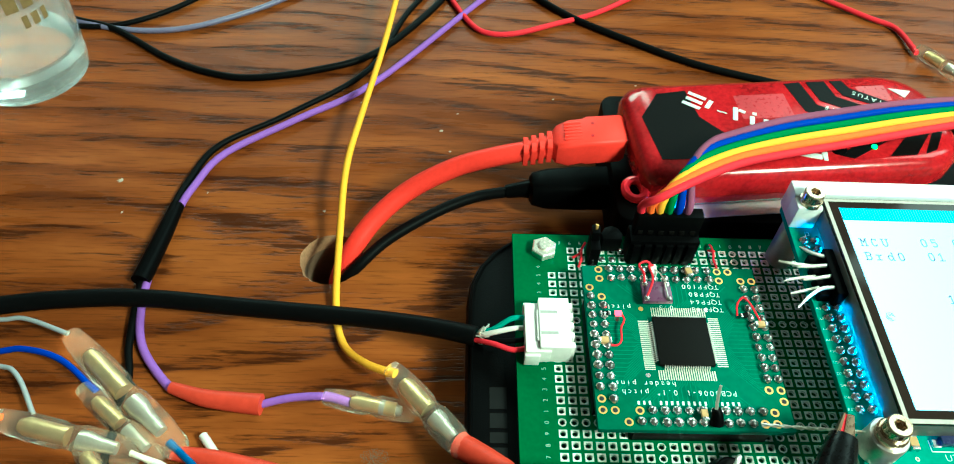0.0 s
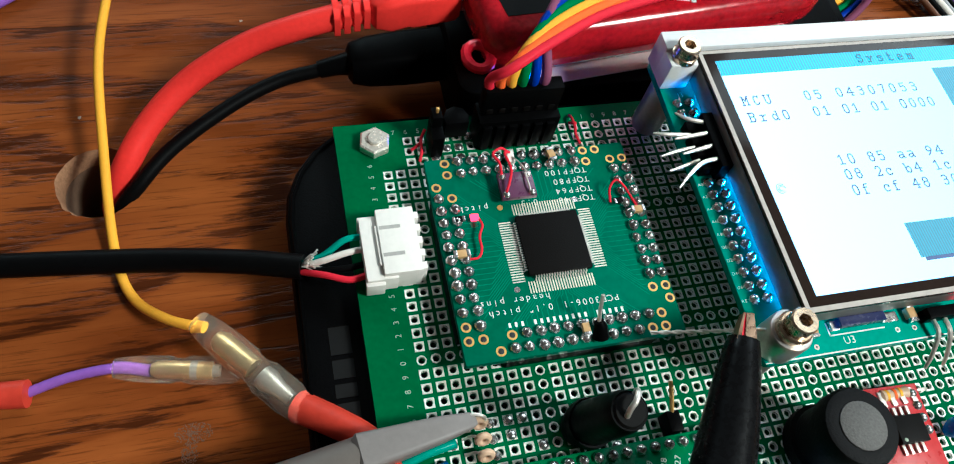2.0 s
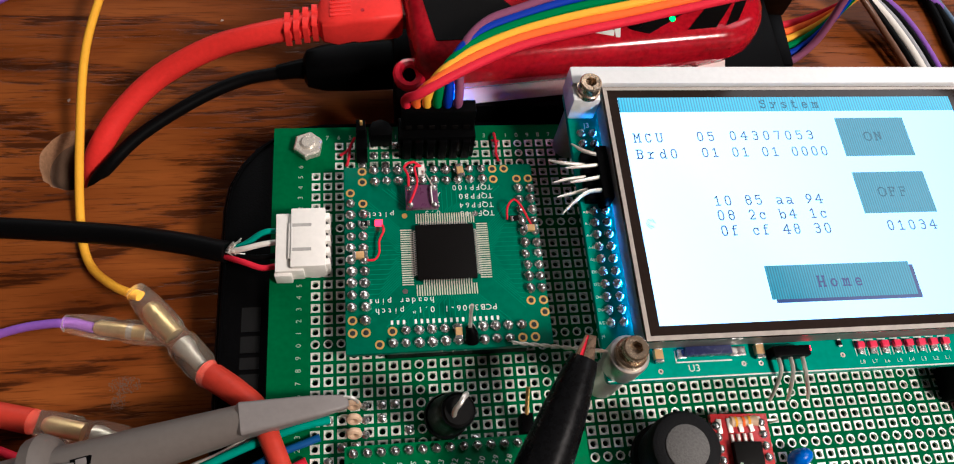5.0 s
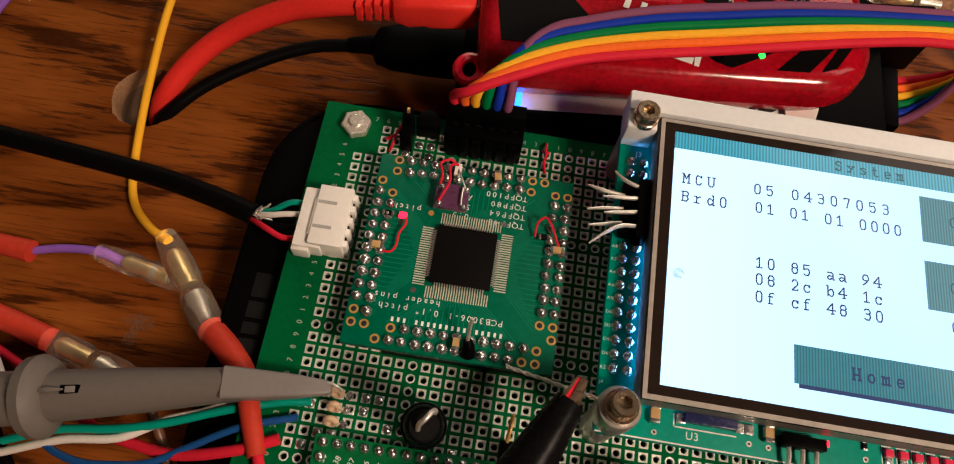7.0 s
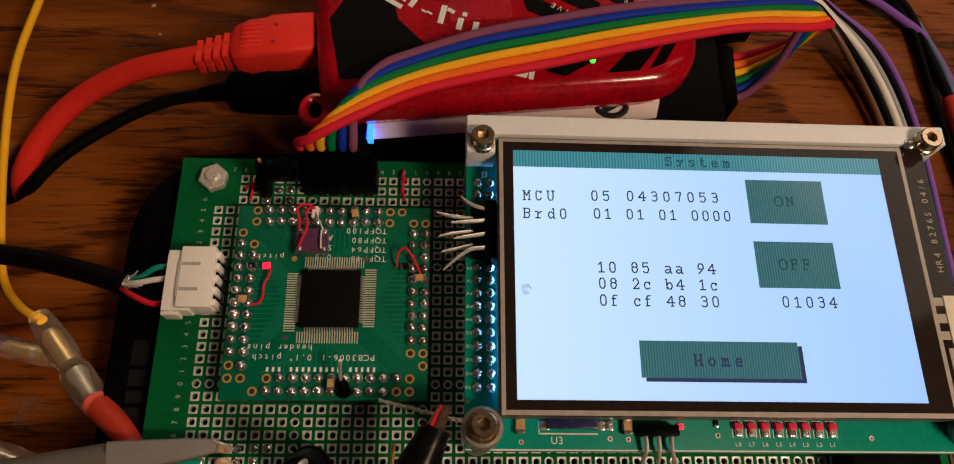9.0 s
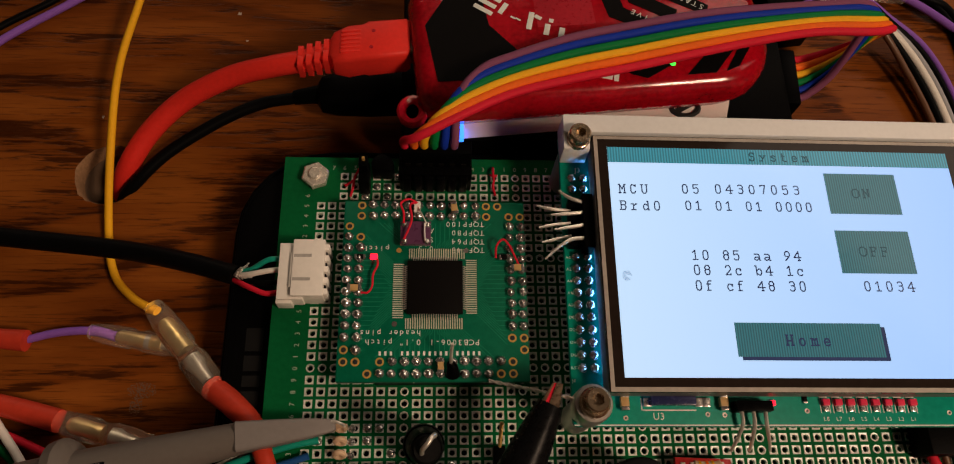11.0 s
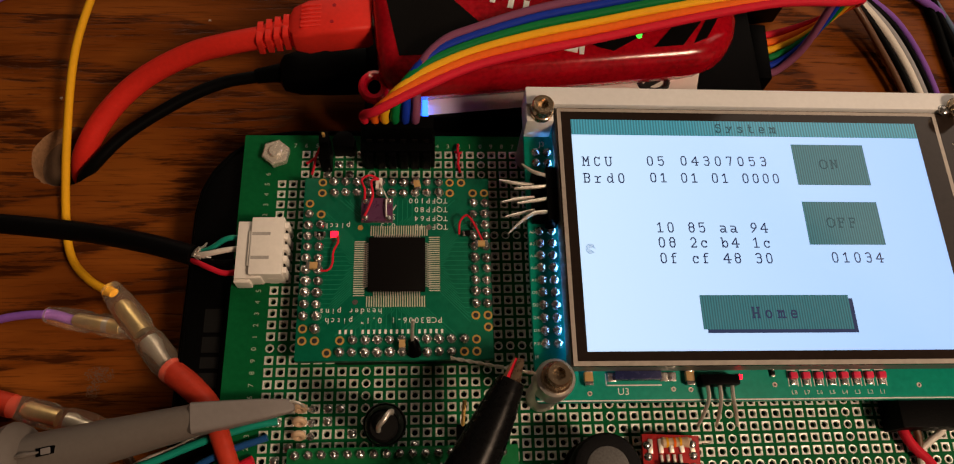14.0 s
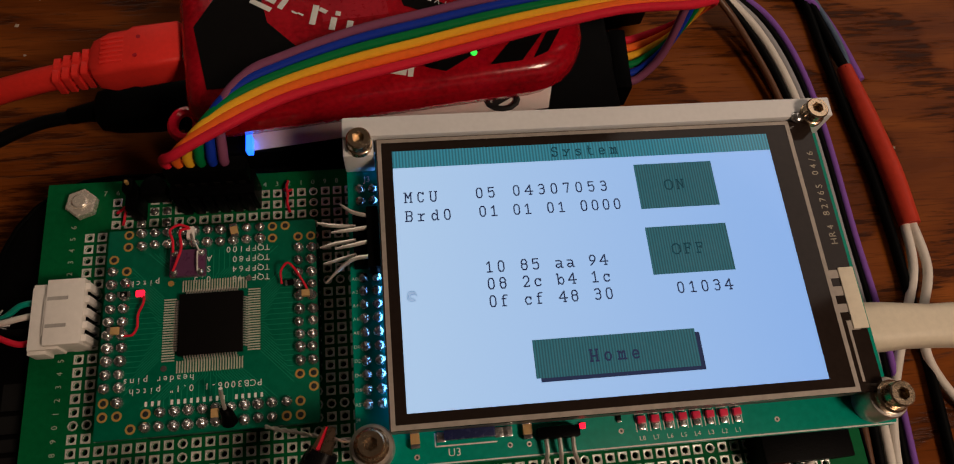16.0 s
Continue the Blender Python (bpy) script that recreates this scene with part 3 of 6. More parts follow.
part("substrate", bm, GREEN_BACK, perf)


def pad_faces(bm, x, y, round_pad, z=0.0):
    """A tinned ring with a bright rolled-in hole edge."""
    n = 8
    o = [(0.98 * math.cos(k * math.pi / 4), 0.98 * math.sin(k * math.pi / 4)) for k in range(n)] if round_pad else [(0.93 * a, 0.93 * b) for a, b in ((1, 0), (1, 1), (0, 1), (-1, 1), (-1, 0), (-1, -1), (0, -1), (1, -1))]
    c8 = [(math.cos(k * math.pi / 4), math.sin(k * math.pi / 4)) for k in range(n)]
    rings = [[(x + a, y + b, z) for a, b in o], [(x + a * 0.97, y + b * 0.97, z + 0.04) for a, b in o], [(x + a * 0.90, y + b * 0.90, z + 0.10) for a, b in o], [(x + 0.67 * a, y + 0.67 * b, z + 0.07) for a, b in c8], [(x + 0.60 * a, y + 0.60 * b, z - 0.1) for a, b in c8], [(x + 0.58 * a, y + 0.58 * b, z - 0.5) for a, b in c8]]
    loft(bm, rings, cap=False)


for dx, dy in ((-6.7, -0.4),):
    part("hex_nut", make(lathe, dx, dy, ((3.1, 0.0), (3.25, 0.3), (3.25, 1.9), (2.9, 2.2), (1.75, 2.25)), 6, 0.35), STEEL, perf, "steel hex nut")
    bolt = part("bolt_end", make(lathe, dx, dy, ((1.5, 0.0), (1.5, 2.7), (1.25, 2.95)), 18), STEEL, perf)
bm = bmesh.new()
for i, c in enumerate(range(-1, C1 + 1)):
    write(bm, "7654321098"[i % 10], c * P - 0.45, 1.75, 0.03, 1.55)
for r in range(2, R1 + 1):
    write(bm, "6543210987"[(r - 2) % 10], -3.3 * P + 0.55, -r * P - 0.45, 0.03, 1.55, 90)
part("printed_numbers", bm, INK_OLD, perf, "faded printed column and row numbers")


# ---- plug-in adapter board with its chip ----
AZ = 6.2
adapter = thing("chip_adapter", "teal-green adapter board carrying a square black microcontroller", "circuit board")
bm = bmesh.new()
slab(bm, outline(1.2, 41.6, -49.9, -9.1, 0.3, 2), AZ - 1.6, AZ, 0.06)
part("board", bm, TEAL, adapter)
GOLDS = ((2, 4), (2, 5), (1, 6), (2, 7), (1, 17), (1, 18), (2, 18), (4, 18), (3, 19), (13, 4), (14, 4), (13, 5), (15, 5), (16, 5), (16, 16), (15, 16), (16, 17), (15, 18), (14, 19), (15, 19))
JOINTS = [(c, r) for c in range(3, 13) for r in (4, 5)] + [(1, r) for r in range(7, 17)] + [(2, r) for r in range(8, 18)] + [(c, r) for c in (15, 16) for r in range(6, 16)] + [(c, 18) for c in range(5, 15)] + [(c, 19) for c in range(4, 14)]
ring = bmesh.new()
loft(ring, [[(q * math.cos(k * math.pi / 8), q * math.sin(k * math.pi / 8), z) for k in range(16)] for q, z in ((0.95, 0), (0.92, 0.06), (0.55, 0.06), (0.5, -1.0))], cap=False)
ring_me = mesh_of(ring, "gold_ring", GOLD)
# black disc that paints the shade in each ring's hole
dark_me = mesh_of(make(lathe, 0, 0, ((0.52, 0.01), (0.5, 0.02)), 12), "via_hole_shade", INK_AND_SHADE)
blob = bmesh.new()
lathe(blob, 0, 0, ((1.0, 0), (0.99, 0.22), (0.90, 0.55), (0.70, 0.88), (0.44, 1.06), (0.30, 1.12), (0.26, 1.36), (0.12, 1.42)), 16)
blob_me = mesh_of(blob, "solder_joint", SOLDER)


def put_mesh(name, me, parent, x, y, z, turn=0.0, size=1.0, tilt=(0, 0)):
    ob = new(name, me)
    ob.parent = parent
    ob.matrix_basis = Matrix.Translation(Vector((x, y, z)) * MM) @ Euler((radians(tilt[0]), radians(tilt[1]), radians(turn))).to_matrix().to_4x4() @ Matrix.Scale(size, 4)
    return ob


for c, r in GOLDS:
    g = put_mesh("gold_ring", ring_me, adapter, c * P, -r * P, AZ)
    put_mesh("via_hole_shade", dark_me, g, 0, 0, 0)
rn = random.Random(8)
for c, r in JOINTS:
    put_mesh("solder_joint", blob_me, adapter, c * P + rn.uniform(-.12, .12), -r * P + rn.uniform(-.12, .12), AZ, rn.uniform(0, 90), rn.uniform(0.98, 1.16), (rn.uniform(-8, 8), rn.uniform(-8, 8)))
# header strips between adapter and perfboard
for nm, x0, x1, y0, y1 in (("header_strip", 6.4, 32, -14, -8.9), ("header_strip", 9, 37, -49.5, -44.5), ("header_strip", 1.3, 6.3, -44, -17), ("header_strip", 36.9, 41.5, -39.5, -14)):
    part(nm, make(rounded, x0, x1, y0, y1, 0.1, AZ - 1.7, 0.2), BLACK, adapter)

CX, CY = 21.6, -29.6
chip = part("microcontroller", make(rounded, CX - 6, CX + 6, CY - 6, CY + 6, AZ + 0.15, AZ + 1.25, 0.22), CHIP, adapter, "square black chip with fine leads")
lead = bmesh.new()
box(lead, -0.11, 0.11, 0, 0.45, 0.62, 0.78)
box(lead, -0.11, 0.11, 0.4, 0.55, 0.1, 0.78)
box(lead, -0.11, 0.11, 0.5, 1.15, 0.06, 0.2)
lead_me = mesh_of(lead, "lead", PIN)
land = bmesh.new()
box(land, -0.125, 0.125, 0, 2.35, 0.0, 0.06)
land_me = mesh_of(land, "solder_land", shade("land_tin", (0.90, 0.84, 0.70), 0.36, 0.55, vary=0.2, grain=2500, island=0.12))
for side in range(4):
    m = Matrix.Rotation(radians(90 * side), 3, "Z")
    for k in range(20):
        q = m @ Vector(((k - 9.5) * 0.5, 5.95, 0))
        put_mesh("lead", lead_me, chip, CX + q.x, CY + q.y, AZ, 90 * side)
    for k in range(25):
        q = m @ Vector(((k - 12) * 0.5 + (-0.35, 0.6, -0.2, 0.4)[side] * -1, 6.75, 0))
        put_mesh("solder_land", land_me, adapter, CX + q.x, CY + q.y, AZ, 90 * side)
bm = bmesh.new()
for side in range(4):
    m = Matrix.Rotation(radians(90 * side), 3, "Z")
    mid = Vector((CX, CY, AZ + 0.03))
    reach = (15.2, 15.6, 15.2, 15.4)[side]
    for k in range(25):
        x0, x1 = (k - 12) * 0.5, (k - 12) * 1.04
        d = abs(x1 - x0)
        bend = 9.2 + (12 - abs(k - 12)) * 0.06
        line = [Vector((x0, 9.1, 0)), Vector((x0, bend, 0)), Vector((x1, min(bend + d, reach), 0)), Vector((x1, reach, 0))]
        for p0, p1 in zip(line, line[1:]):
            run = p1 - p0
            if run.length < 0.05:
                continue
            w = run.normalized().cross(Vector((0, 0, 1))) * 0.075
            bm.faces.new([bm.verts.new(m @ v + mid) for v in (p0 - w, p1 - w, p1 + w, p0 + w)])
tagged(part("trace_field", bm, TRACE, adapter), kind="stuff")
bm = bmesh.new()
for t, x, y, s in (("TQFP100", 32.6, -17.3 + 1.7, 1.75), ("TQFP80", 32.6, -17.7, 1.75), ("TQFP64", 32.6, -19.8, 1.75), ("TQFP48", 32.6, -21.9 + 0.1, 1.75)):
    write(bm, t, x, y + 1.6, AZ + 0.04, s, 180, pitch=s * 0.72)
for t, x, y in (("0.5", 21.3, -19.9), ("pitch", 11.6, -19.9), ("SM", 21.3, -17.8), ("AS", 21.3, -15.6), ("header pins", 18.8, -39.0), ('0.1" pitch', 18.8, -41.0), ("PCB3006-1", 31.2, -41.0)):
    write(bm, t, x, y, AZ + 0.04, 1.75, 180, pitch=1.2)
for i in range(19):
    if i not in (5, 15):
        box(bm, 31.2 - i * 1.16 - 0.42, 31.2 - i * 1.16 + 0.06, -44.4, -43.5, AZ + 0.02, AZ + 0.04)
part("white_print", bm, INK, adapter, "white printed lettering")
for x, y, mt in ((13.6, -20.9, GOLD), (28.4, -20.9, SOLDER), (13.0, -37.6, SOLDER)):
    part("fiducial", make(lathe, x, y, ((0.6, AZ), (0.58, AZ + 0.08)), 16), mt, adapter)


def smd(parent, name, x, y, z, l, w, h, body, turn=0.0, label=""):
    """A small two-ended part: body with tinned ends."""
    o = part(name, make(rounded, x - l * 0.28, x + l * 0.28, y - w / 2, y + w / 2, z, z + h, 0.08, turn, (x, y)), body, parent, label)
    for s in (-1, 1):
        part("end_cap", make(rounded, x + s * l / 2 - (l * 0.22 if s > 0 else 0), x + s * l / 2 + (0 if s > 0 else l * 0.22), y - w / 2, y + w / 2, z, z + h, 0.08, turn, (x, y)), SOLDER, o)
    return o


smd(adapter, "resistor", 5.2, -22.8, AZ + 0.6, 2.4, 1.1, 0.6, CHIP)
part("indicator_light", make(rounded, 7.4, 9.0, -23.4, -22.1, AZ + 0.5, AZ + 1.2, 0.2), LED_RED, adapter, "lit red surface-mount light")
smd(adapter, "capacitor", 4.3, -30.0, AZ + 0.9, 3.0, 1.4, 0.9, CAP_TAN)
smd(adapter, "capacitor", 22.9, -46.9, AZ + 1.0, 2.9, 1.3, 0.9, CAP_TAN, 90)
smd(adapter, "capacitor", 25.4 + 0.4, -11.2, AZ + 1.0, 3.0, 1.4, 0.9, CAP_TAN, 100)
smd(adapter, "capacitor", 39.6, -25.2, AZ + 0.9, 2.8, 1.3, 0.9, CAP_TAN)
smd(adapter, "resistor", 36.7, -22.7, AZ + 0.7, 2.2, 1.1, 0.6, CHIP, 8)
part("jumper_wire", make(tube, [(9.0, -23.4, AZ + 1.1), (9.1, -25.0, AZ + 1.6), (8.2, -27, AZ + 1.3), (8.1, -29.5, AZ + 1.2), (7.2, -30.9, AZ + 1.0), (5.6, -30.9, AZ + 0.8)], 0.24, 8), RED_WIRE, adapter, "thin red wire")
part("jumper_wire", make(tube, [(34.9, -22.8, AZ + 0.8), (35.0, -20.6, AZ + 2.2), (36.4, -19.3, AZ + 3.0), (37.8, -20.6, AZ + 2.6), (39.2, -23.0, AZ + 1.4), (39.9, -24.4, AZ + 1.0)], 0.24, 8), RED_WIRE, adapter, "thin red wire")
bk = part("breakout", make(rounded, 13.9, 20.6, -20.3, -14.9, AZ + 1.2, AZ + 2.4, 0.1), PURPLE_PCB, adapter, "small purple breakout board")
for x, y in ((14.8, -15.7), (14.8, -19.6), (19.8, -15.7), (19.7, -19.6)):
    part("solder_joint", make(lathe, x, y, ((0.75, AZ + 2.4), (0.6, AZ + 2.8), (0.3, AZ + 3.0)), 10), SOLDER, bk)
part("bare_link", make(tube, [(19.2, -15.6, AZ + 3.0), (19.2, -17.5, AZ + 3.1), (19.3, -19.6, AZ + 3.0)], 0.2, 8), PIN, bk)
part("bare_link", make(tube, [(17.6, -11.2, AZ + 2.2), (18.4, -13.2, AZ + 3.2), (19.6, -15.6, AZ + 3.0)], 0.16, 8), PIN, bk)
part("breakout_part", make(rounded, 16.8, 18.2, -12.6, -10.0, AZ + 1.4, AZ + 2.4, 0.15), WHITE, bk)
part("jumper_wire", make(tube, [(17.2, -10.2, AZ + 2.2), (15.6, -10.0, AZ + 3.4), (13.9, -11.0, AZ + 3.2), (14.6, -13.4, AZ + 3.6), (14.6, -15.6, AZ + 3.0)], 0.26, 8), RED_WIRE, bk)
part("jumper_wire", make(tube, [(17.4, -10.4, AZ + 2.4), (16.0, -11.6, AZ + 3.8), (16.4, -15.0, AZ + 4.0), (15.6, -17.6, AZ + 3.7), (14.7, -19.4, AZ + 3.0)], 0.26, 8), RED_WIRE, bk)
# bent pin with its black sleeve on the adapter
part("pin_sleeve", make(tube, [(25.4, -48.6, AZ + 0.4), (25.3, -47.4, AZ + 2.0), (24.9, -46.6, AZ + 3.0)], [1.5, 1.2, 0.9], 10), BLACK, adapter)
part("bent_pin", make(tube, [(25.0, -46.6, AZ + 2.8), (25.0, -45.0, AZ + 5.2), (25.2, -43.6, AZ + 7.4)], 0.36, 8), PIN, adapter)


# ---- white four-way connector and its black cable ----
jst = thing("wire_connector", "white nylon four-way plug in its socket", "connector")
part("socket", make(rounded, -9.5, -2.6, -31.4, -18.4, 0.05, 6.3, 0.25), WHITE, jst)
part("plug", make(rounded, -12.6, -7.0, -31.9, -19.4, 0.6, 5.2, 0.3), WHITE, jst)
for y0, y1 in ((-19.9, -18.6), (-32.6, -31.5)):
    part("plug_ear", make(rounded, -12.8, -9.4, y0, y1, 0.4, 4.4, 0.3), WHITE, jst)
part("latch_step", make(rounded, -10.0, -6.9, -29.4, -21.4, 5.0, 5.9, 0.2), WHITE, jst)
# flat grey strips paint the shade of two latch grooves
for y0, y1 in ((-22.6, -21.9), (-28.0, -27.3)):
    part("groove_shade_line", make(box, -9.2, -5.4, y0, y1, 6.3, 6.33), SHADOW_GAP, jst)
for k in range(5):
    part("wall_tooth", make(rounded, -2.8, -1.7, -30.9 + k * 2.55, -29.5 + k * 2.55, 0.1, 5.6, 0.2), WHITE, jst)
# black blocks stand for the shade between the teeth
for k in range(4):
    part("tooth_gap_shade", make(rounded, -2.9, -2.3, -29.4 + k * 2.55, -28.4 + k * 2.55, 0.3, 4.4, 0.1), BLACK, jst)
for k, (mt, zz) in enumerate(((TEAL_WIRE, 3.0), (WHITE_WIRE, 2.8), (BLACK_CABLE, 1.8), (RED_WIRE, 2.2))):
    y = -21.8 - k * 2.5
    wire("connector_wire", ("teal", "white", "black", "red")[k] + " thin wire entering the white plug", [(-23.6, -24.0 - k * 0.5, -1.0), (-19.5, (-24.6 - k * 0.4 + y) / 2 - 0.5, 0.8 + (k % 2)), (-15.5, y - 0.4, zz), (-12.2, y, zz)], 0.62, mt, "wire", "wires in the white plug")
wire("black_cable", "thick black round cable with stripped braided end", [(-190, -24, -10.5), (-142, -13.2, -10.4), (-120, -10.2, -10.4), (-103, -10.0, -10.2), (-81, -12.3, -9.6), (-52, -16.3, -7.0), (-35, -20.6, -3.4), (-23.2, -24.5, -1.0)], 2.3, BLACK_CABLE, "cable", seg=16)
rn = random.Random(3)
bm = bmesh.new()
for k in range(46):
    a = rn.uniform(0, 6.28)
    p0 = Vector((-23.8, -24.4, -1.0))
    d = Vector((rn.uniform(1.0, 4.0), 2.2 * math.cos(a), 2.0 * math.sin(a) + 0.6))
    tube(bm, [p0, p0 + d * 0.6 + Vector((0.2, 0, 0.2)), p0 + d + Vector((rn.uniform(-.4, .6), rn.uniform(-.4, .4), 0))], 0.2, 5, 3)
thing("shield_braid", "frayed silver shield braid at the cable end", "wire", "", "", bm, PIN)


# ---- small parts on the perfboard's upper edge ----
hdr = thing("program_header", "black twelve-way socket on the board edge with ribbon wires", "connector")
part("lower_body", make(rounded, 13.2, 29.8, -3.4, 1.8, 0.1, 8.6, 0.2), BLACK, hdr)
part("upper_body", make(rounded, 13.8, 29.4, -1.6, 1.4, 8.6, 15.6, 0.25), BLACK, hdr)
for k in range(6):
    for y in (-3.6,):
        part("socket_rib", make(rounded, 14.0 + k * 2.6, 15.8 + k * 2.6, y - 0.5, y + 0.6, 0.4, 7.6, 0.3), BLACK, hdr)
    part("socket_window", make(rounded, 14.6 + k * 2.5, 15.9 + k * 2.5, -1.8, -1.5, 9.3, 10.6, 0.1), CHIP, hdr)
jp = thing("jumper_block", "small black jumper block with a gold pin", "jumper")
part("body", make(rounded, 3.9, 6.3, -4.6, 0.6, 0.1, 6.5, 0.2), BLACK, jp)
part("cap", make(rounded, 4.1, 6.1, -1.8, 0.9, 5.0, 9.4, 0.2), BLACK, jp)
part("pin", make(rounded, 4.9, 5.5, -0.6, 0.0, 9.0, 10.6, 0.08), GOLD, jp)
tr = thing("transistor", "black half-round transistor beside the jumper", "transistor")
bm = bmesh.new()
slab(bm, [(7.0, -1.6), (11.6, -1.6), (11.9, 0.2), (11.0, 1.9), (9.3, 2.6), (7.6, 1.9), (6.7, 0.2)], 2.2, 7.0, 0.15)
part("body", bm, BLACK, tr)
for k in range(3):
    part("leg", make(rod, (7.7 + k * 1.6, -0.4, 0.0), (7.9 + k * 1.4, -0.2, 2.4), 0.25, None, 8), PIN, tr)
for x0, pts in ((0, [(1.6, -5.4, 0.4), (2.2, -3.8, 1.4), (2.4, -2.0, 1.6), (2.6, -0.6, 1.2), (3.6, 1.0, 2.2)]), (0, [(0.3, -2.6, 0.5), (1.4, -2.2, 1.1), (2.4, -1.6, 1.5)]), (33, [(35.3, 2.6, 0.4), (35.2, 0.8, 1.5), (35.4, -1.2, 1.2), (35.2, -2.6, 0.9), (35.7, -4.8, 0.4)]), (33, [(34.6, 0.6, 0.6), (35.4, -0.4, 1.6), (36.0, 0.4, 0.6)])):
    wire("link_wire", "short knotted red link wire on the pads", pts, 0.3, RED_WIRE, "wire", "red link wires", 8)

# ---- display module on standoffs ----
LZ = 14.6
lcd = thing("display_module", "touch display on a teal board showing a lit menu", "display")
lcd.matrix_basis = Matrix.Translation((0.0954, -0.0283, 0)) @ Matrix.Rotation(-0.0067, 4, "Z") @ Matrix.Translation((-0.095, 0.028, 0))
bm = bmesh.new()
slab(bm, outline(48.4, 147.4, -60.2, 4.4, 1.0, 3), LZ - 1.6, LZ, 0.06)
part("board", bm, LCD_MASK, lcd)
bm = bmesh.new()
rounded(bm, 48.2, 147.3, 0.5, 4.8, LZ, 22.4, 0.4)
rounded(bm, 48.2, 54.0, -3.2, 1.2, LZ, 21.6, 0.5)
part("top_frame", bm, FRAME, lcd, "white plastic top frame")
part("panel_body", make(rounded, 54.4, 141.6, -54.6, 0.3, LZ + 1.2, 20.6, 0.3), shade("panel_metal", (0.20, 0.19, 0.18), 0.55, 0.6), lcd, "pressed metal panel body")
part("backlight_leak", make(box, 57.2, 58.2, -52.5, -4, LZ + 0.1, LZ + 1.1), BACKLIGHT, lcd, "blue-white light leaking from the panel edge")
part("touch_glass", make(rounded, 54.5, 142.3, -54.8, 0.2, 20.7, 21.5, 0.12), GLASS_RIM, lcd, "black-bordered touch glass")
SZ = 21.5
bm = bmesh.new()
for x0, x1, y0, y1 in ((54.7, 137.8, -0.7, 0.05), (54.7, 137.8, -54.7, -53.8), (54.7, 55.5, -53.8, -0.7), (137.0, 137.8, -53.8, -0.7), (138.6, 139.1, -53.0, -43.6), (137.8, 140.2, -33.6, -32.0), (137.8, 140.4, -37.0, -35.2), (137.8, 140.6, -40.2, -38.6), (138.6, 140.9, -43.6, -41.8)):
    part("touch_trace", make(box, x0, x1, y0, y1, SZ, SZ + 0.03), GLASS_LINE, lcd, "silver-grey conductor line on the glass")
part("flex_tail", make(rounded, 139.6, 142.6, -43.4, -31.6, SZ - 0.6, SZ + 0.25, 0.1), CREAM, lcd, "pale flexible connector tail")
part("screen", make(box, 57.5, 132.5, -52.0, -2.6, SZ, SZ + 0.03), SCREEN, lcd, "bright blue-white lit screen")
part("title_bar", make(box, 57.5, 132.5, -6.2, -2.6, SZ + 0.03, SZ + 0.06), SCREEN_BAR, lcd, "teal title bar")
for x0, x1, y0, y1 in ((104.1, 119.7, -17.4, -8.0), (104.1, 119.9, -30.6, -21.2), (80.1, 109.7, -47.9, -41.1)):
    part("button_shadow", make(box, x0 + 0.8, x1 + 0.8, y0 - 0.7, y1 - 0.7, SZ + 0.03, SZ + 0.05), SCREEN_INK, lcd) if x0 < 100 else None
    part("button", make(box, x0, x1, y0, y1, SZ + 0.06, SZ + 0.08), SCREEN_TEAL, lcd, "teal screen button")
for text, x, y, high, pitch in (("System", 88.2, -5.3, 1.9, 2.35), ("MCU", 59.3, -13.4, 1.95, 2.35), ("05", 72.7, -13.2, 1.95, 2.3), ("04307053", 79.8, -13.1, 1.95, 2.42), ("Brd0", 59.3, -17.2, 1.95, 2.35), ("01 01 01 0000", 73.0, -17.0, 1.95, 2.15), ("10 85 aa 94", 73.2, -28.0, 1.95, 2.13), ("08 2c b4 1c", 73.2, -31.2, 1.95, 2.13), ("0f cf 48 30", 73.2, -34.5, 1.95, 2.13), ("01034", 108.0, -34.3, 1.95, 2.3), ("ON", 109.6, -13.6, 1.95, 2.3), ("OFF", 108.6, -26.8, 1.95, 2.3), ("Home", 90.0, -45.6, 2.0, 2.5)):
    faint = text in ("ON", "OFF", "System")
    part("screen_text", make(type_out, text, x, y, SZ + 0.1, high, pitch, 1.25 if text == "Home" else 1.0), BUTTON_INK if faint else SCREEN_INK, lcd, "dark lettering on the lit screen")
bm = bmesh.new()
for k in range(3):
    tube(bm, [(59.6 + (0.9 - 0.28 * k) * math.cos(a), -31.6 + (1.0 - 0.3 * k) * math.sin(a), SZ + 0.05) for a in (0.3 * k, 1.1, 2.2, 3.3, 4.4, 5.5)], 0.06, 5)
part("screen_mark", bm, SCREEN_MARK, lcd, "faint grey smudge on the screen")
bm = bmesh.new()
write(bm, "HR4 8276S 04/6", 141.2, -27.0, SZ + 0.03, 1.9, 90, 1.45)
part("glass_print", bm, shade("pale_print", (0.42, 0.37, 0.28), 0.5, bump=0.0), lcd, "small pale printed code")


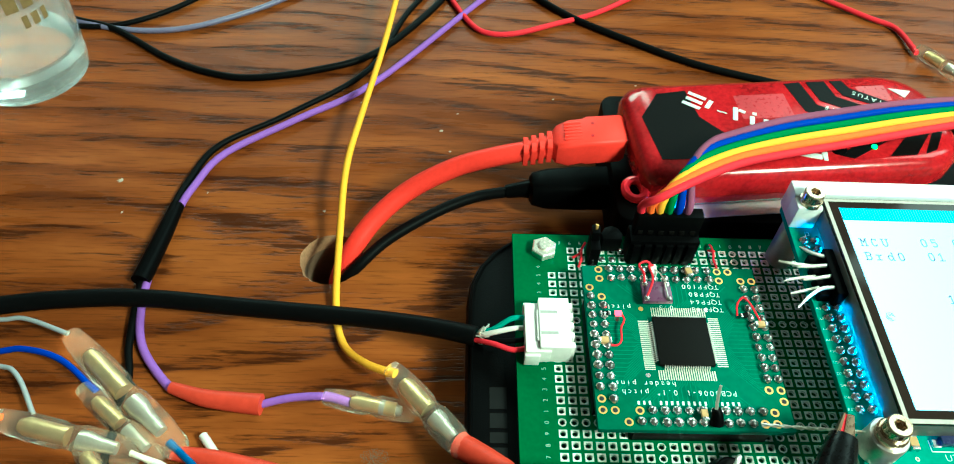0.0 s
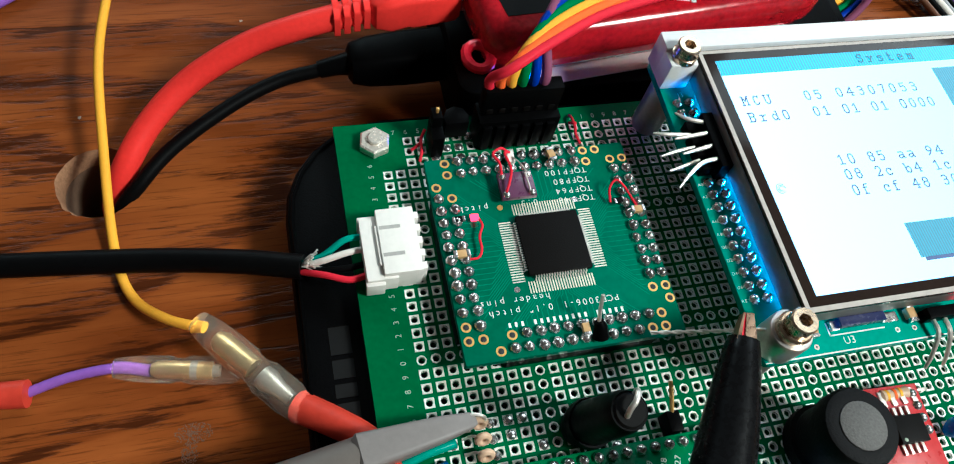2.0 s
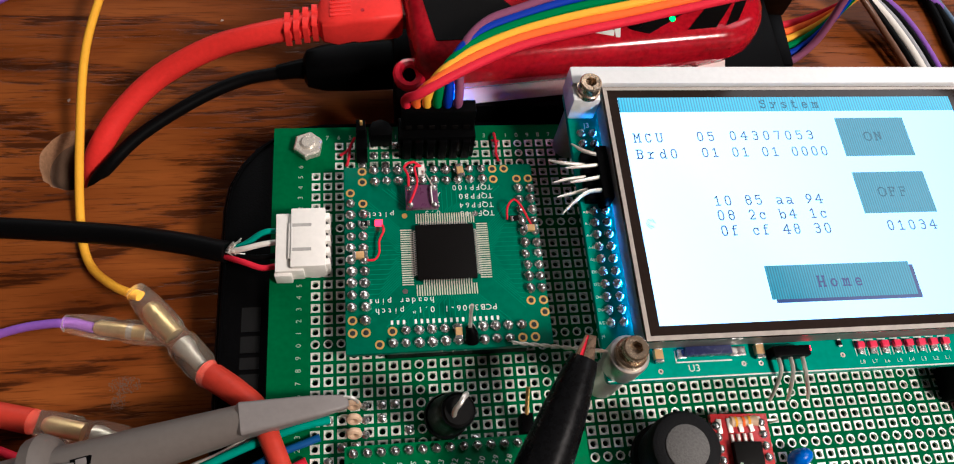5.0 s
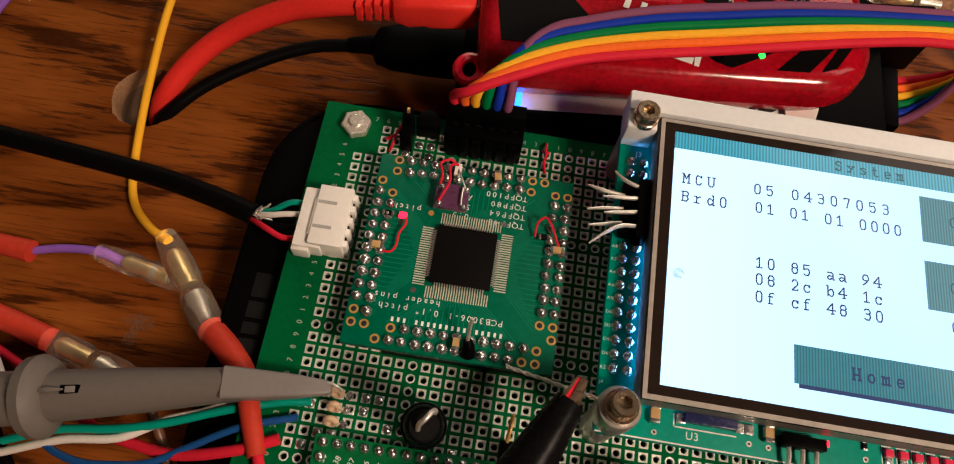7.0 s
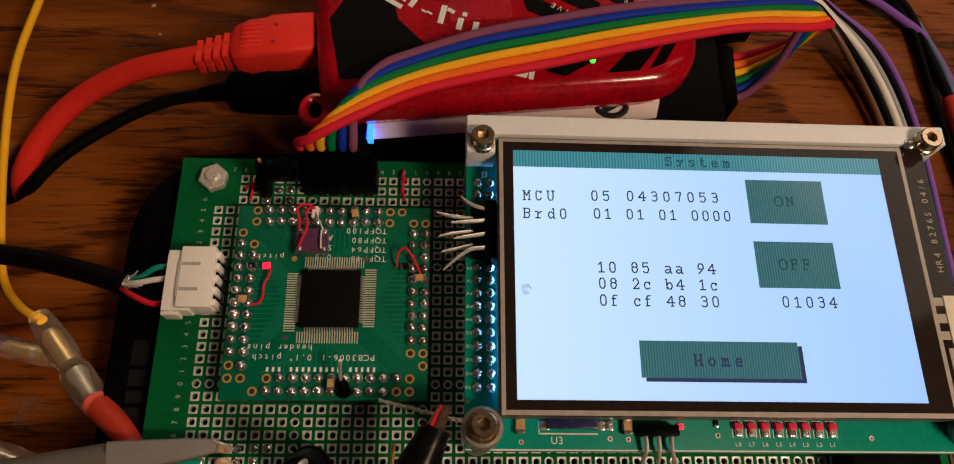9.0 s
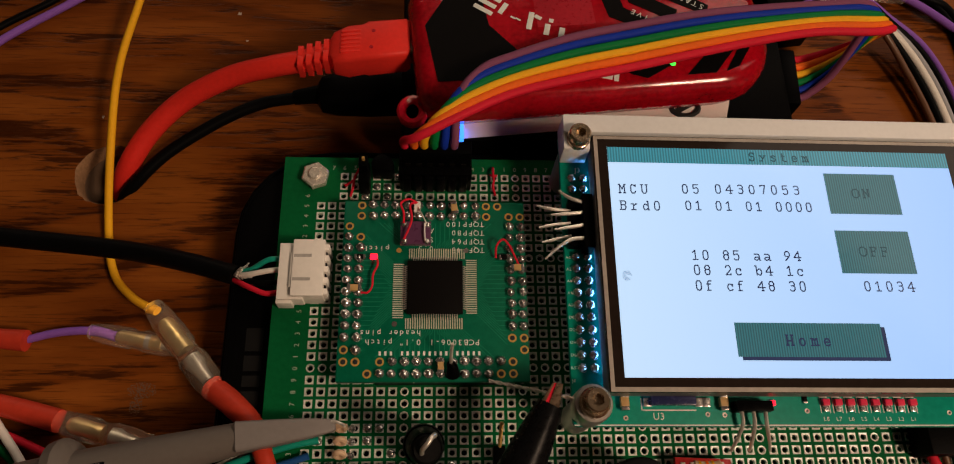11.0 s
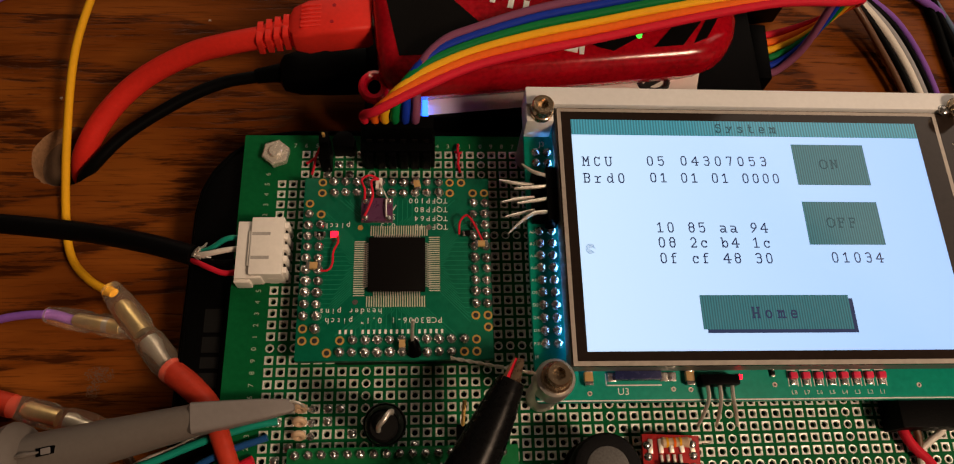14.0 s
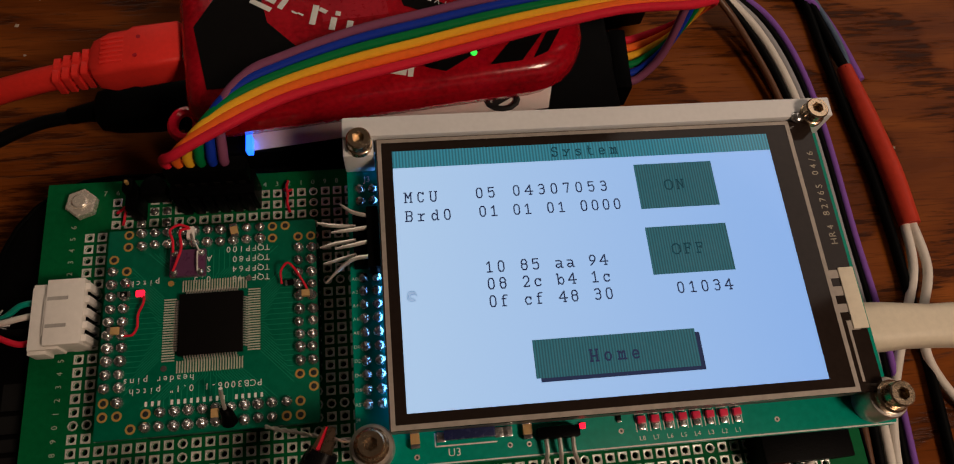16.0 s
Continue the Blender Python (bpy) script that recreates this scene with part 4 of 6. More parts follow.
def socket_screw(parent, x, y, top, base):
    s = bmesh.new()
    hexa = [(1.15 * math.cos(k * math.pi / 12) * (1.0 if k % 4 else 1.08), 1.15 * math.sin(k * math.pi / 12) * (1.0 if k % 4 else 1.08)) for k in range(24)]
    rings = [[(x + q * math.cos(k * math.pi / 12), y + q * math.sin(k * math.pi / 12), z) for k in range(24)] for q, z in ((1.2, base), (1.2, top - 2.6), (2.25, top - 2.55), (2.3, top - 0.3), (2.05, top))]
    hexr = []
    for k in range(24):
        a = k * math.pi / 12
        q = 1.05 / math.cos((a + math.pi / 6) % (math.pi / 3) - math.pi / 6)
        hexr.append((q * math.cos(a), q * math.sin(a)))
    rings += [[(x + a, y + b, top - 0.02) for a, b in hexr], [(x + a * 0.97, y + b * 0.97, top - 1.5) for a, b in hexr]]
    loft(s, rings)
    return part("socket_screw", s, SCREW, parent, "steel socket-head screw")


for x, y in ((51.4, -1.0), (51.4, -56.7), (142.8, 1.0), (143.2, -56.0)):
    socket_screw(lcd, x, y, 25.0, LZ)
    upper = y > -10
    part("standoff", make(lathe, x, y, ((3.2, 0.02), (3.2, LZ - 1.65)), 24), ALU, lcd, "round aluminium standoff")
    if not upper:
        part("spacer", make(lathe, x, y, ((3.7, LZ), (3.75, LZ + 0.3), (3.75, 20.2), (3.5, 20.6)), 28), ALU, lcd, "round aluminium spacer")
        part("washer", make(lathe, x, y, ((2.9, 20.6), (2.95, 20.8), (2.95, 21.9), (2.6, 22.3)), 24), SCREW, lcd)
    else:
        part("collar", make(lathe, x, y, ((2.5, 21.4), (2.5, 22.6), (2.2, 22.8)), 20), SCREW, lcd)
# header along the panel's left edge
joint = bmesh.new()
lathe(joint, 0, 0, ((1.05, 0), (1.0, 0.25), (0.86, 0.6), (0.56, 0.95), (0.36, 1.1), (0.30, 1.5), (0.14, 1.56)), 14)
joint_me = mesh_of(joint, "pin_joint", SOLDER)
for r in [0, 1] + list(range(7, 17)):
    for k in range(2):
        put_mesh("pin_joint", joint_me, lcd, 50.75 + k * 2.54, -6.9 - r * 2.62, LZ, 20 * r, 1.0)
bm = bmesh.new()
write(bm, "J3", 51.6, -5.4, LZ + 0.03, 1.7)
for i, t in enumerate(("A0", "A2", "A4", "A6", "A8", "D0", "D2", "D4", "D6", "RST", "J4")):
    write(bm, t, 48.6 if len(t) < 3 else 48.5, -25.7 - i * 2.6, LZ + 0.03, 0.9)
write(bm, "U3", 64.2, -58.9, LZ + 0.03, 1.9)
for i in range(8):
    write(bm, "L%d" % (8 - i), 98.5 + i * 2.55, -59.1, LZ + 0.03, 1.1)
    box(bm, 98.2 + i * 2.56, 98.36 + i * 2.56, -57.6, -54.6, LZ, LZ + 0.03)
    box(bm, 100.04 + i * 2.56, 100.2 + i * 2.56, -57.6, -54.6, LZ, LZ + 0.03)
    box(bm, 98.2 + i * 2.56, 99.9 + i * 2.56, -54.55, -54.3, LZ, LZ + 0.03)
box(bm, 62.0, 62.25, -57.2, -54.8, LZ, LZ + 0.03)
box(bm, 62.0, 73.0, -57.2, -56.95, LZ, LZ + 0.03)
box(bm, 48.6, 147.2, -60.1, -59.85, LZ, LZ + 0.03)
part("white_print", bm, INK, lcd, "white printed part markings")
ah = part("angle_header", make(rounded, 52.0, 54.2, -24.6, -12.6, LZ, LZ + 4.6, 0.2), BLACK, lcd, "black right-angle pin header")
for k in range(4):
    part("header_cell", make(rounded, 49.3, 52.0, -14.9 - k * 2.9, -12.9 - k * 2.9, LZ, LZ + 2.6, 0.2), BLACK, ah)
for pts in ([(52.5, -14.4, 18.5), (49.4, -13.4, 18.6), (47.2, -11.6, 18.4)], [(49.8, -15.6, 16.6), (45.4, -15.2, 16.8), (42.6, -14.4, 16.5)], [(52.5, -16.6, 18.4), (48.6, -17.0, 18.4), (45.4, -17.2, 18.2)], [(49.8, -18.3, 16.4), (46.0, -18.7, 16.2), (43.0, -19.2, 15.8)], [(52.5, -19.4, 18.4), (49.4, -19.9, 18.2), (46.0, -20.4, 18.0)], [(49.8, -21.2, 16.4), (46.8, -21.8, 16.0), (43.6, -22.4, 15.6)], [(52.5, -22.4, 18.4), (49.4, -22.6, 18.0), (46.6, -24.2, 17.2), (44.0, -26.4, 16.2)]):
    part("bent_pin", make(tube, pts, [0.42, 0.42, 0.36, 0.2], 8), PIN, ah)
# parts along the lower edge
part("long_chip", make(rounded, 63.6, 72.6, -56.3, -54.6, LZ + 0.2, LZ + 1.9, 0.2), shade("navy_chip", (0.02, 0.025, 0.09), 0.25), lcd, "long dark blue component")
for x in (63.2, 73.4, 75.0):
    part("solder_end", make(rounded, x - 0.8, x + 0.8, -56.5, -54.7, LZ, LZ + 0.7, 0.2), SOLDER, lcd)
for x in (58.6, 78.4, 76.8):
    smd(lcd, "capacitor", x, -55.6, LZ + 0.02, 3.2, 1.6, 1.3, CAP_TAN, 90) if x != 76.8 else None
for x, y in ((58.8, -58.6), (75.2, -57.9), (78.6, -58.0), (95.4, -57.2), (124.6, -57.5)):
    part("via", make(lathe, x, y, ((0.5, LZ), (0.48, LZ + 0.06), (0.24, LZ + 0.06), (0.2, LZ - 0.4)), 12), TIN, lcd)
th = part("three_pin_header", make(rounded, 80.0, 87.4, -57.6, -55.6, LZ, LZ + 3.0, 0.25), BLACK, lcd, "black three-pin header")
for k, dx in ((0, -0.9), (1, 0.4), (2, 2.2)):
    part("bent_pin", make(tube, [(81.4 + k * 2.4, -57.4, LZ + 1.6), (81.4 + k * 2.4, -60.0, LZ + 1.4), (81.4 + k * 2.4 + dx * 0.6, -62.8, LZ - 1.5), (81.4 + k * 2.4 + dx, -64.4, LZ - 4)], [0.42, 0.42, 0.38, 0.3], 8), PIN, th)
part("power_light", make(rounded, 87.95, 88.95, -56.2, -55.2, LZ, LZ + 0.7, 0.15), LED_RED, lcd, "lit red indicator")
for k in range(8):
    x = 99.2 + k * 2.56
    o = part("status_light", make(rounded, x - 0.75, x + 0.75, -56.2, -54.9, LZ, LZ + 1.0, 0.2), LED_DIM, lcd, "unlit red indicator")
    for y in (-57.2,):
        part("end_cap", make(rounded, x - 0.6, x + 0.6, -57.4, -56.15, LZ, LZ + 0.55, 0.25), SOLDER, o)
smd(lcd, "resistor", 95.2, -54.9, LZ, 1.6, 0.8, 0.5, CHIP, 90)
part("joint", make(lathe, 139.5, 0.5, ((1.2, 22.0), (1.1, 22.6), (0.7, 22.9)), 14), SOLDER, lcd)


# ---- red programmer on the lower device ----
PR = (58.5, 31.5)
prog = thing("programmer", "translucent red programmer pod with black printed film", "programmer")


def prog_at(x, y):
    """From the programmer's own axes to the desk's."""
    a = radians(6.0)
    return PR[0] + x * math.cos(a) - y * math.sin(a), PR[1] + x * math.sin(a) + y * math.cos(a)


def prog_ring(hx, hy, z, r=(13, 6, 6, 13), shift=0.0):
    return [(*prog_at(x, y), z) for x, y in outline(-hx + shift, hx, -hy, hy, r, 6)]


bm = bmesh.new()
loft(bm, [prog_ring(37.5, 12.4, 1.3), prog_ring(40.4, 14.8, 2.4), prog_ring(42.0, 16.6, 5.6), prog_ring(42.6, 17.6, 8.8)])
part("lower_shell", bm, RED_SHELL, prog)
bm = bmesh.new()
loft(bm, [prog_ring(42.9, 17.9, 9.1), prog_ring(42.9, 17.9, 12.6), prog_ring(42.4, 17.4, 14.6), prog_ring(41.2, 16.2, 16.0), prog_ring(39.5, 14.6, 16.6)])
part("upper_shell", bm, RED_TOP, prog)
bm = bmesh.new()
loft(bm, [prog_ring(42.3, 17.3, 8.7), prog_ring(42.3, 17.3, 9.2)])
part("shell_seam", bm, RED_INNER, prog)


def on_prog(pts, z0, z1):
    bm = bmesh.new()
    slab(bm, [prog_at(x, y) for x, y in pts], z0, z1)
    return bm


TOPZ = 16.6
part("film", on_prog([(-39.5, 4), (-33.5, 12.5), (-25.5, 13.2), (-24.5, 3), (-18, -5.5), (-9, -12.5), (-38, -11.5)][::-1], TOPZ, TOPZ + 0.12), BLACK_FILM, prog, "black printed film")
for pts in ([(2.5, 14.3), (7, 14.6), (8.5, 5.5), (18.5, -1.2), (17, -4.0), (4.5, 3.2)], [(8.8, 14.6), (14, 14.6), (15, 8.2), (21.5, 3.9), (20.0, 0.6), (10, 7)], [(15.5, 14.6), (19, 14.5), (20, 11.4), (29.5, 4.6), (28, 2), (17, 8.6)]):
    part("film", on_prog(pts[::-1], TOPZ, TOPZ + 0.12), BLACK_FILM, prog, "black printed film")
for pts in ([(20, -14.4), (27, -14.4), (33.5, -7.5), (28.5, -6.5)], [(29.5, -14.2), (33, -13), (37.5, -7), (35.2, -6.2)], [(7, -13.2), (21.5, -5.0), (23.4, -8.2), (10.5, -14.6)]):
    part("film", on_prog(pts, TOPZ, TOPZ + 0.12), BLACK_FILM, prog, "black printed film")
# slanted white lettering of the maker, as plain shapes
bm = bmesh.new()
for x, y, w, h, t in ((-22.8, 10.9, 5.0, 1.15, -38), (-24.1, 9.2, 4.6, 1.15, -38), (-25.4, 7.5, 5.0, 1.15, -38), (-20.6, 7.4, 1.2, 3.4, -38), (-14.6, 3.4, 1.3, 5.0, -18), (-12.6, 4.2, 1.8, 1.0, -38), (-11.0, 0.6, 1.3, 3.2, -18), (-9.6, 3.0, 1.1, 1.1, -18), (-8.0, -1.6, 1.3, 5.0, -18), (-6.0, -2.0, 2.2, 1.1, 14), (-5.6, -4.2, 2.4, 1.1, -70), (-2.4, -4.9, 3.0, 1.2, -38), (-3.2, -6.6, 1.2, 1.8, -38)):
    q = prog_at(x, y)
    part("white_mark", make(rounded, q[0] - w / 2, q[0] + w / 2, q[1] - h / 2, q[1] + h / 2, TOPZ + 0.12, TOPZ + 0.2, 0.03, t + 6), INK, prog, "slanted white printed mark")
for x, y, w, h, t in ((-18.6, 4.6, 1.3, 0.4, -38), (-17.4, 4.0, 1.3, 0.4, -38)):
    q = prog_at(x, y)
    box(bm, q[0] - w / 2, q[0] + w / 2, q[1] - h / 2, q[1] + h / 2, TOPZ + 0.12, TOPZ + 0.2, t + 6)
for pts in ([(30.6, 10.6), (36.4, 9.0), (33.6, 6.6)], [(-3.6, -10.4), (2.6, -12.8), (2.0, -14.4), (-5.0, -12.0)], [(2.9, -11.4), (4.3, -11.9), (3.4, -14.9), (2.4, -14.7)]):
    part("white_mark", make(slab, [prog_at(x, y) for x, y in pts], TOPZ + 0.02, TOPZ + 0.2), INK, prog, "white printed mark")
part("small_white_mark", bm, INK, prog, "tiny white printed mark")
bm = bmesh.new()
q = prog_at(28.6, 3.2)
write(bm, "STATUS", q[0], q[1] + 1.2, TOPZ + 0.15, 2.1, 152, 1.75)
q = prog_at(18.6, -1.6)
write(bm, "ACTIVE", q[0], q[1] + 1.0, TOPZ + 0.15, 2.0, 152, 1.7)
q = prog_at(19.6, -7.6)
write(bm, "POWER", q[0], q[1] + 0.6, TOPZ + 0.15, 1.7, 204, 1.6)
part("white_words", bm, INK, prog, "small white printed words")
for x, y, mt, nm in ((20.2, -5.9, LED_BLUE, "lit blue light"), (17.1, -11.0, LED_GREEN, "lit green light")):
    q = prog_at(x, y)
    part("indicator_light", make(lathe, q[0], q[1], ((0.75, TOPZ), (0.7, TOPZ + 0.4), (0.3, TOPZ + 0.6)), 14), mt, prog, nm)
q = prog_at(7.6, -11.2)
part("push_button", make(lathe, q[0], q[1], ((2.0, TOPZ), (1.9, TOPZ + 0.5), (1.4, TOPZ + 0.7)), 20), BLACK, prog, "round black push button")
bm = bmesh.new()
q = prog_at(-44.2, -14.6)
tube(bm, [(q[0] + 2.6 * math.cos(a * math.pi / 8), q[1] + 3.2 * math.sin(a * math.pi / 8), 9.6) for a in range(17)], 1.15, 8, 0)
part("lanyard_loop", bm, RED_SHELL, prog, "red lanyard loop")
bm = bmesh.new()
for x, y, w, h in ((-6, 6, 14, 9), (26, 9, 8, 6), (2, -10, 10, 4)):
    q = prog_at(x, y)
    box(bm, q[0] - w / 2, q[0] + w / 2, q[1] - h / 2, q[1] + h / 2, TOPZ + 0.005, TOPZ + 0.02, 6)
part("inner_board", bm, RED_INNER, prog, "dark parts showing through the red shell")

# ---- USB plugs ----
usb = thing("usb_plug", "moulded red USB plug with grip lines", "plug")


def usb_ring(x, hy, hz, y, z, r=1.2):
    return [(x, y + p, z + q) for p, q in outline(-hy, hy, -hz, hz, r, 3)]


bm = bmesh.new()
loft(bm, [usb_ring(-3.8, 3.0, 2.7, 28.4, 8.7), usb_ring(-2.8, 4.2, 3.5, 28.5, 8.8), usb_ring(0.5, 5.1, 4.1, 28.9, 9.0), usb_ring(4, 5.0, 4.0, 29.5, 9.2), usb_ring(5.2, 5.4, 4.2, 29.8, 9.2), usb_ring(14.2, 5.3, 4.1, 31.0, 9.2), usb_ring(15.2, 4.8, 3.6, 31.1, 9.2)])
part("grip", bm, RED_CABLE, usb)
for k in range(6):
    part("grip_line", make(rounded, -1.0, 3.6, 26.0 + k * 1.15, 26.5 + k * 1.15, 12.7, 13.3, 0.15, 6), RED_CABLE, usb)
for x in (6.2, 6.6):
    part("grip_dimple", make(lathe, x, 27.4 if x < 6.5 else 32.0, ((0.5, 13.2), (0.45, 13.45)), 10), RED_INNER, usb)
part("metal_shell", make(rounded, 15.0, 17.0, 27.6, 34.6, 6.6, 11.6, 0.3), STEEL, usb)
bm = bmesh.new()
loft(bm, [usb_ring(-12.0, 2.6, 2.6, 26.9, 7.2, 2.2), usb_ring(-3.4, 2.9, 2.8, 28.3, 8.6, 2.4)])
part("strain_core", bm, RED_CABLE, usb)
for k in range(4):
    x = -11.4 + k * 2.05
    f = (x + 12) / 8.6
    for s2 in (-1, 1):
        bm = bmesh.new()
        loft(bm, [usb_ring(x + e, 1.6, 2.8 + f * 0.45, 26.9 + f * 1.4 + s2 * (1.35 + f * 0.3), 7.2 + f * 1.4, 0.8) for e in (0, 1.25)])
        part("strain_rib", bm, RED_CABLE, usb)
wire("usb_cable", "thick red cable rising from the desk hole", [(-62.5, 6.4, -60), (-61.4, 5.2, -30), (-59.6, 6.0, -20), (-56.2, 9.4, -13.5), (-50, 16.4, -8.4), (-41, 22.4, -3.4), (-29, 25.6, 2.2), (-19, 26.4, 5.6), (-11.4, 27.0, 7.3)], 2.65, RED_CABLE, "cable", seg=16)
bp = thing("power_plug", "black moulded plug entering the lower device", "plug")
bm = bmesh.new()
loft(bm, [usb_ring(x, hy, hz, 26.8 + (x + 8) * 0.05, -7.0, r) for x, hy, hz, r in ((-8.6, 3.2, 2.9, 2.4), (-7.8, 4.2, 3.8, 2.6), (-4, 4.8, 4.5, 2.4), (4, 5.0, 4.8, 2.0), (13.2, 5.0, 4.8, 2.0))])
part("body", bm, BLACK, bp)
part("neck", make(tube, [(-15.0, 26.2, -7.8), (-11, 26.6, -7.2), (-8.0, 26.8, -7.0)], [1.9, 2.2, 2.7], 12), BLACK, bp)
wire("power_cable", "thin black cable from the desk hole", [(-62.5, 2.5, -60), (-60.6, 2.4, -28), (-58.4, 2.2, -19), (-54, 4.6, -14.2), (-46.5, 11.6, -11.6), (-34, 20.0, -9.8), (-23.6, 24.8, -8.8), (-14.5, 26.2, -7.8)], 1.55, BLACK_CABLE, "cable", seg=12)
bc = thing("black_connector", "black ribbon connector at the programmer's end", "connector")
part("body", make(rounded, 102.8, 113.2, 24.0, 40.2, -10.5, -2.4, 0.4, -3), BLACK, bc)
part("cover", make(rounded, 113.0, 117.2, 23.7, 40.5, -10.8, -2.2, 0.6, -3), BLACK, bc)
part("key_ridge", make(rounded, 104.6, 111.6, 29.6, 34.2, -2.5, -1.9, 0.2, -3), BLACK, bc)
bs = thing("side_socket", "flat black connector behind the programmer", "connector")
part("body", make(rounded, 104, 127, 49.6, 57.2, -15.4, 1.0, 0.5, 8), BLACK, bs)

# ---- rainbow ribbon cable ----
EDGE_A = [(25.4, 0.4, 13.2), (25.6, 2.0, 19.0), (26.4, 8.0, 23.4), (31.5, 14.6, 24.2), (38.5, 18.3, 24.0), (51.9, 23.9, 23.4), (66.3, 27.9, 23.0), (81.0, 31.4, 22.8), (95.8, 33.6, 22.8), (115.4, 35.6, 22.8), (122.6, 36.3, 22.4)]
EDGE_B = [(14.9, 0.0, 13.2), (15.0, -0.4, 17.5), (17.6, -1.0, 21.6), (25.0, 2.6, 23.0), (37.5, 9.2, 22.8), (51.1, 13.6, 22.4), (65.1, 17.2, 22.2), (79.4, 21.0, 22.2), (94.1, 24.6, 22.4), (109.0, 27.5, 22.6), (123.6, 28.2, 22.4)]
DOWN_A = [(127.6, 37.0, 18.0), (127.0, 34.4, 9.0), (124.4, 30.6, 0.0), (119.4, 27.6, -4.8), (115.6, 27.0, -5.0)]
DOWN_B = [(131.4, 32.6, 18.0), (134.0, 37.4, 9.5), (130.6, 41.0, -1.6), (121.6, 39.6, -4.8), (115.6, 38.6, -5.0)]
RIBBON = ((MAUVE, "mauve"), (BLUE_WIRE, "blue"), (GREEN_WIRE, "green"), (YELLOW, "yellow"), (ORANGE, "orange"), (RED_WIRE, "red"))
ribbon = thing("ribbon_cable", "six-colour rainbow ribbon cable over the programmer", "cable")
for i, (mt, nm) in enumerate(RIBBON):
    f = i / 5
    pts = [Vector(a).lerp(Vector(b), f) for a, b in zip(EDGE_A + DOWN_A, EDGE_B + DOWN_B)]
    k0 = 14.9 + (5 - i) * 2.1
    pts[0] = Vector((k0, 0.2, 14.6))
    pts[1] = Vector((k0 + (0.5 - f) * 0.6, 0.8 - f * 0.8, 18.0))
    part("ribbon_strand", make(tube, pts, 0.98, 10), mt, ribbon, nm + " insulated strand")


# ---- loose wires over the desk ----
Z = DESK + 1.2
wire("yellow_wire", "thin yellow hook-up wire across the desk", [(-44, 160, 12), (-49.7, 118.8, -1), (-53.5, 85.8, -5), (-57.4, 54.6, -5.6), (-59.6, 32.3, -5.6), (-59.2, 10.5, -8.4), (-58.5, -8.9, -13.6), (-55.4, -20.0, -13.6), (-48.8, -27.0, -10.4), (-41.4, -31.4, -7.0)], 0.98, YELLOW)
wire("purple_wire", "thin purple wire lying on the desk", [(-4, 150, Z), (-26.5, 119.5, Z), (-56.8, 78.3, Z), (-78.1, 60.9, Z), (-97.7, 44.9, Z), (-103.8, 31.6, Z), (-106.2, 21.0, Z), (-108.0, 0, Z), (-107.2, -11.4, -14.6), (-103.6, -21.9, Z), (-95.2, -31.5, Z), (-90, -34.0, Z + 0.4)], 1.05, PURPLE)
wire("purple_wire", "short purple wire into a crimp", [(-74, -36.4, Z + 0.2), (-66, -34.6, Z + 0.9), (-58, -34.2, Z + 1.2), (-52, -35.6, Z + 1.2)], 0.95, PURPLE)
wire("black_wire", "thin black wire beside the purple one", [(-30, 150, Z), (-47.3, 118.9, Z), (-59.2, 84.7, Z), (-81.9, 62.6, Z), (-100.0, 48.3, Z), (-105.9, 33.5, Z), (-108.0, 21, Z), (-109.6, 0, Z), (-107.4, -20.2, Z), (-104.6, -32, Z), (-104, -60, Z)], 0.95, BLACK_CABLE)
wire("black_sleeve", "black heat-shrink sleeve round two wires", [(-106.4, 23.5, Z + 0.8), (-107.6, 12, Z + 0.8), (-109.4, -2.5, Z + 0.8)], [1.9, 2.3, 2.5], BLACK, "sleeve")
wire("red_sleeve", "red heat-shrink sleeve on the purple wire", [(-94, -32.4, Z + 0.8), (-86, -35.0, Z + 1.2), (-79, -36.0, Z + 1.4), (-72.2, -36.6, Z + 1.4)], [1.4, 2.0, 2.3, 2.5], RED_SLEEVE, "sleeve", "red sleeves", 14)
wire("black_wire", "black wire looping at the back of the desk", [(-175, 112, Z), (-161.3, 107.4, Z), (-147.2, 102.7, Z), (-126.9, 88.7, Z), (-111.1, 81.5, Z), (-96.7, 79.4, Z), (-77.4, 83.8, Z), (-58.1, 93.5, Z), (-39.6, 119.1, Z), (-25, 150, Z)], 1.15, BLACK_CABLE)
wire("grey_wire", "greyish purple wire at the back of the desk", [(-170, 110, Z), (-149.3, 103.6, Z), (-126.5, 103.9, Z), (-103.4, 115.7, Z), (-80, 135, Z)], 0.95, shade("grey_purple_insulation", (0.16, 0.14, 0.24), 0.4))
wire("black_wire", "black wire at the back of the desk", [(-165, 104, Z), (-147.7, 105.3, Z), (-129.7, 116.8, Z), (-110, 140, Z)], 0.95, BLACK_CABLE)
wire("red_wire", "thin red wire at the back of the desk", [(-34, 130, Z), (-27.5, 115.9, Z), (-21.0, 107.5, Z), (-10.4, 106.7, Z), (4.9, 113.2, Z), (20.7, 120.7, Z), (40, 135, Z)], 0.95, RED_WIRE)
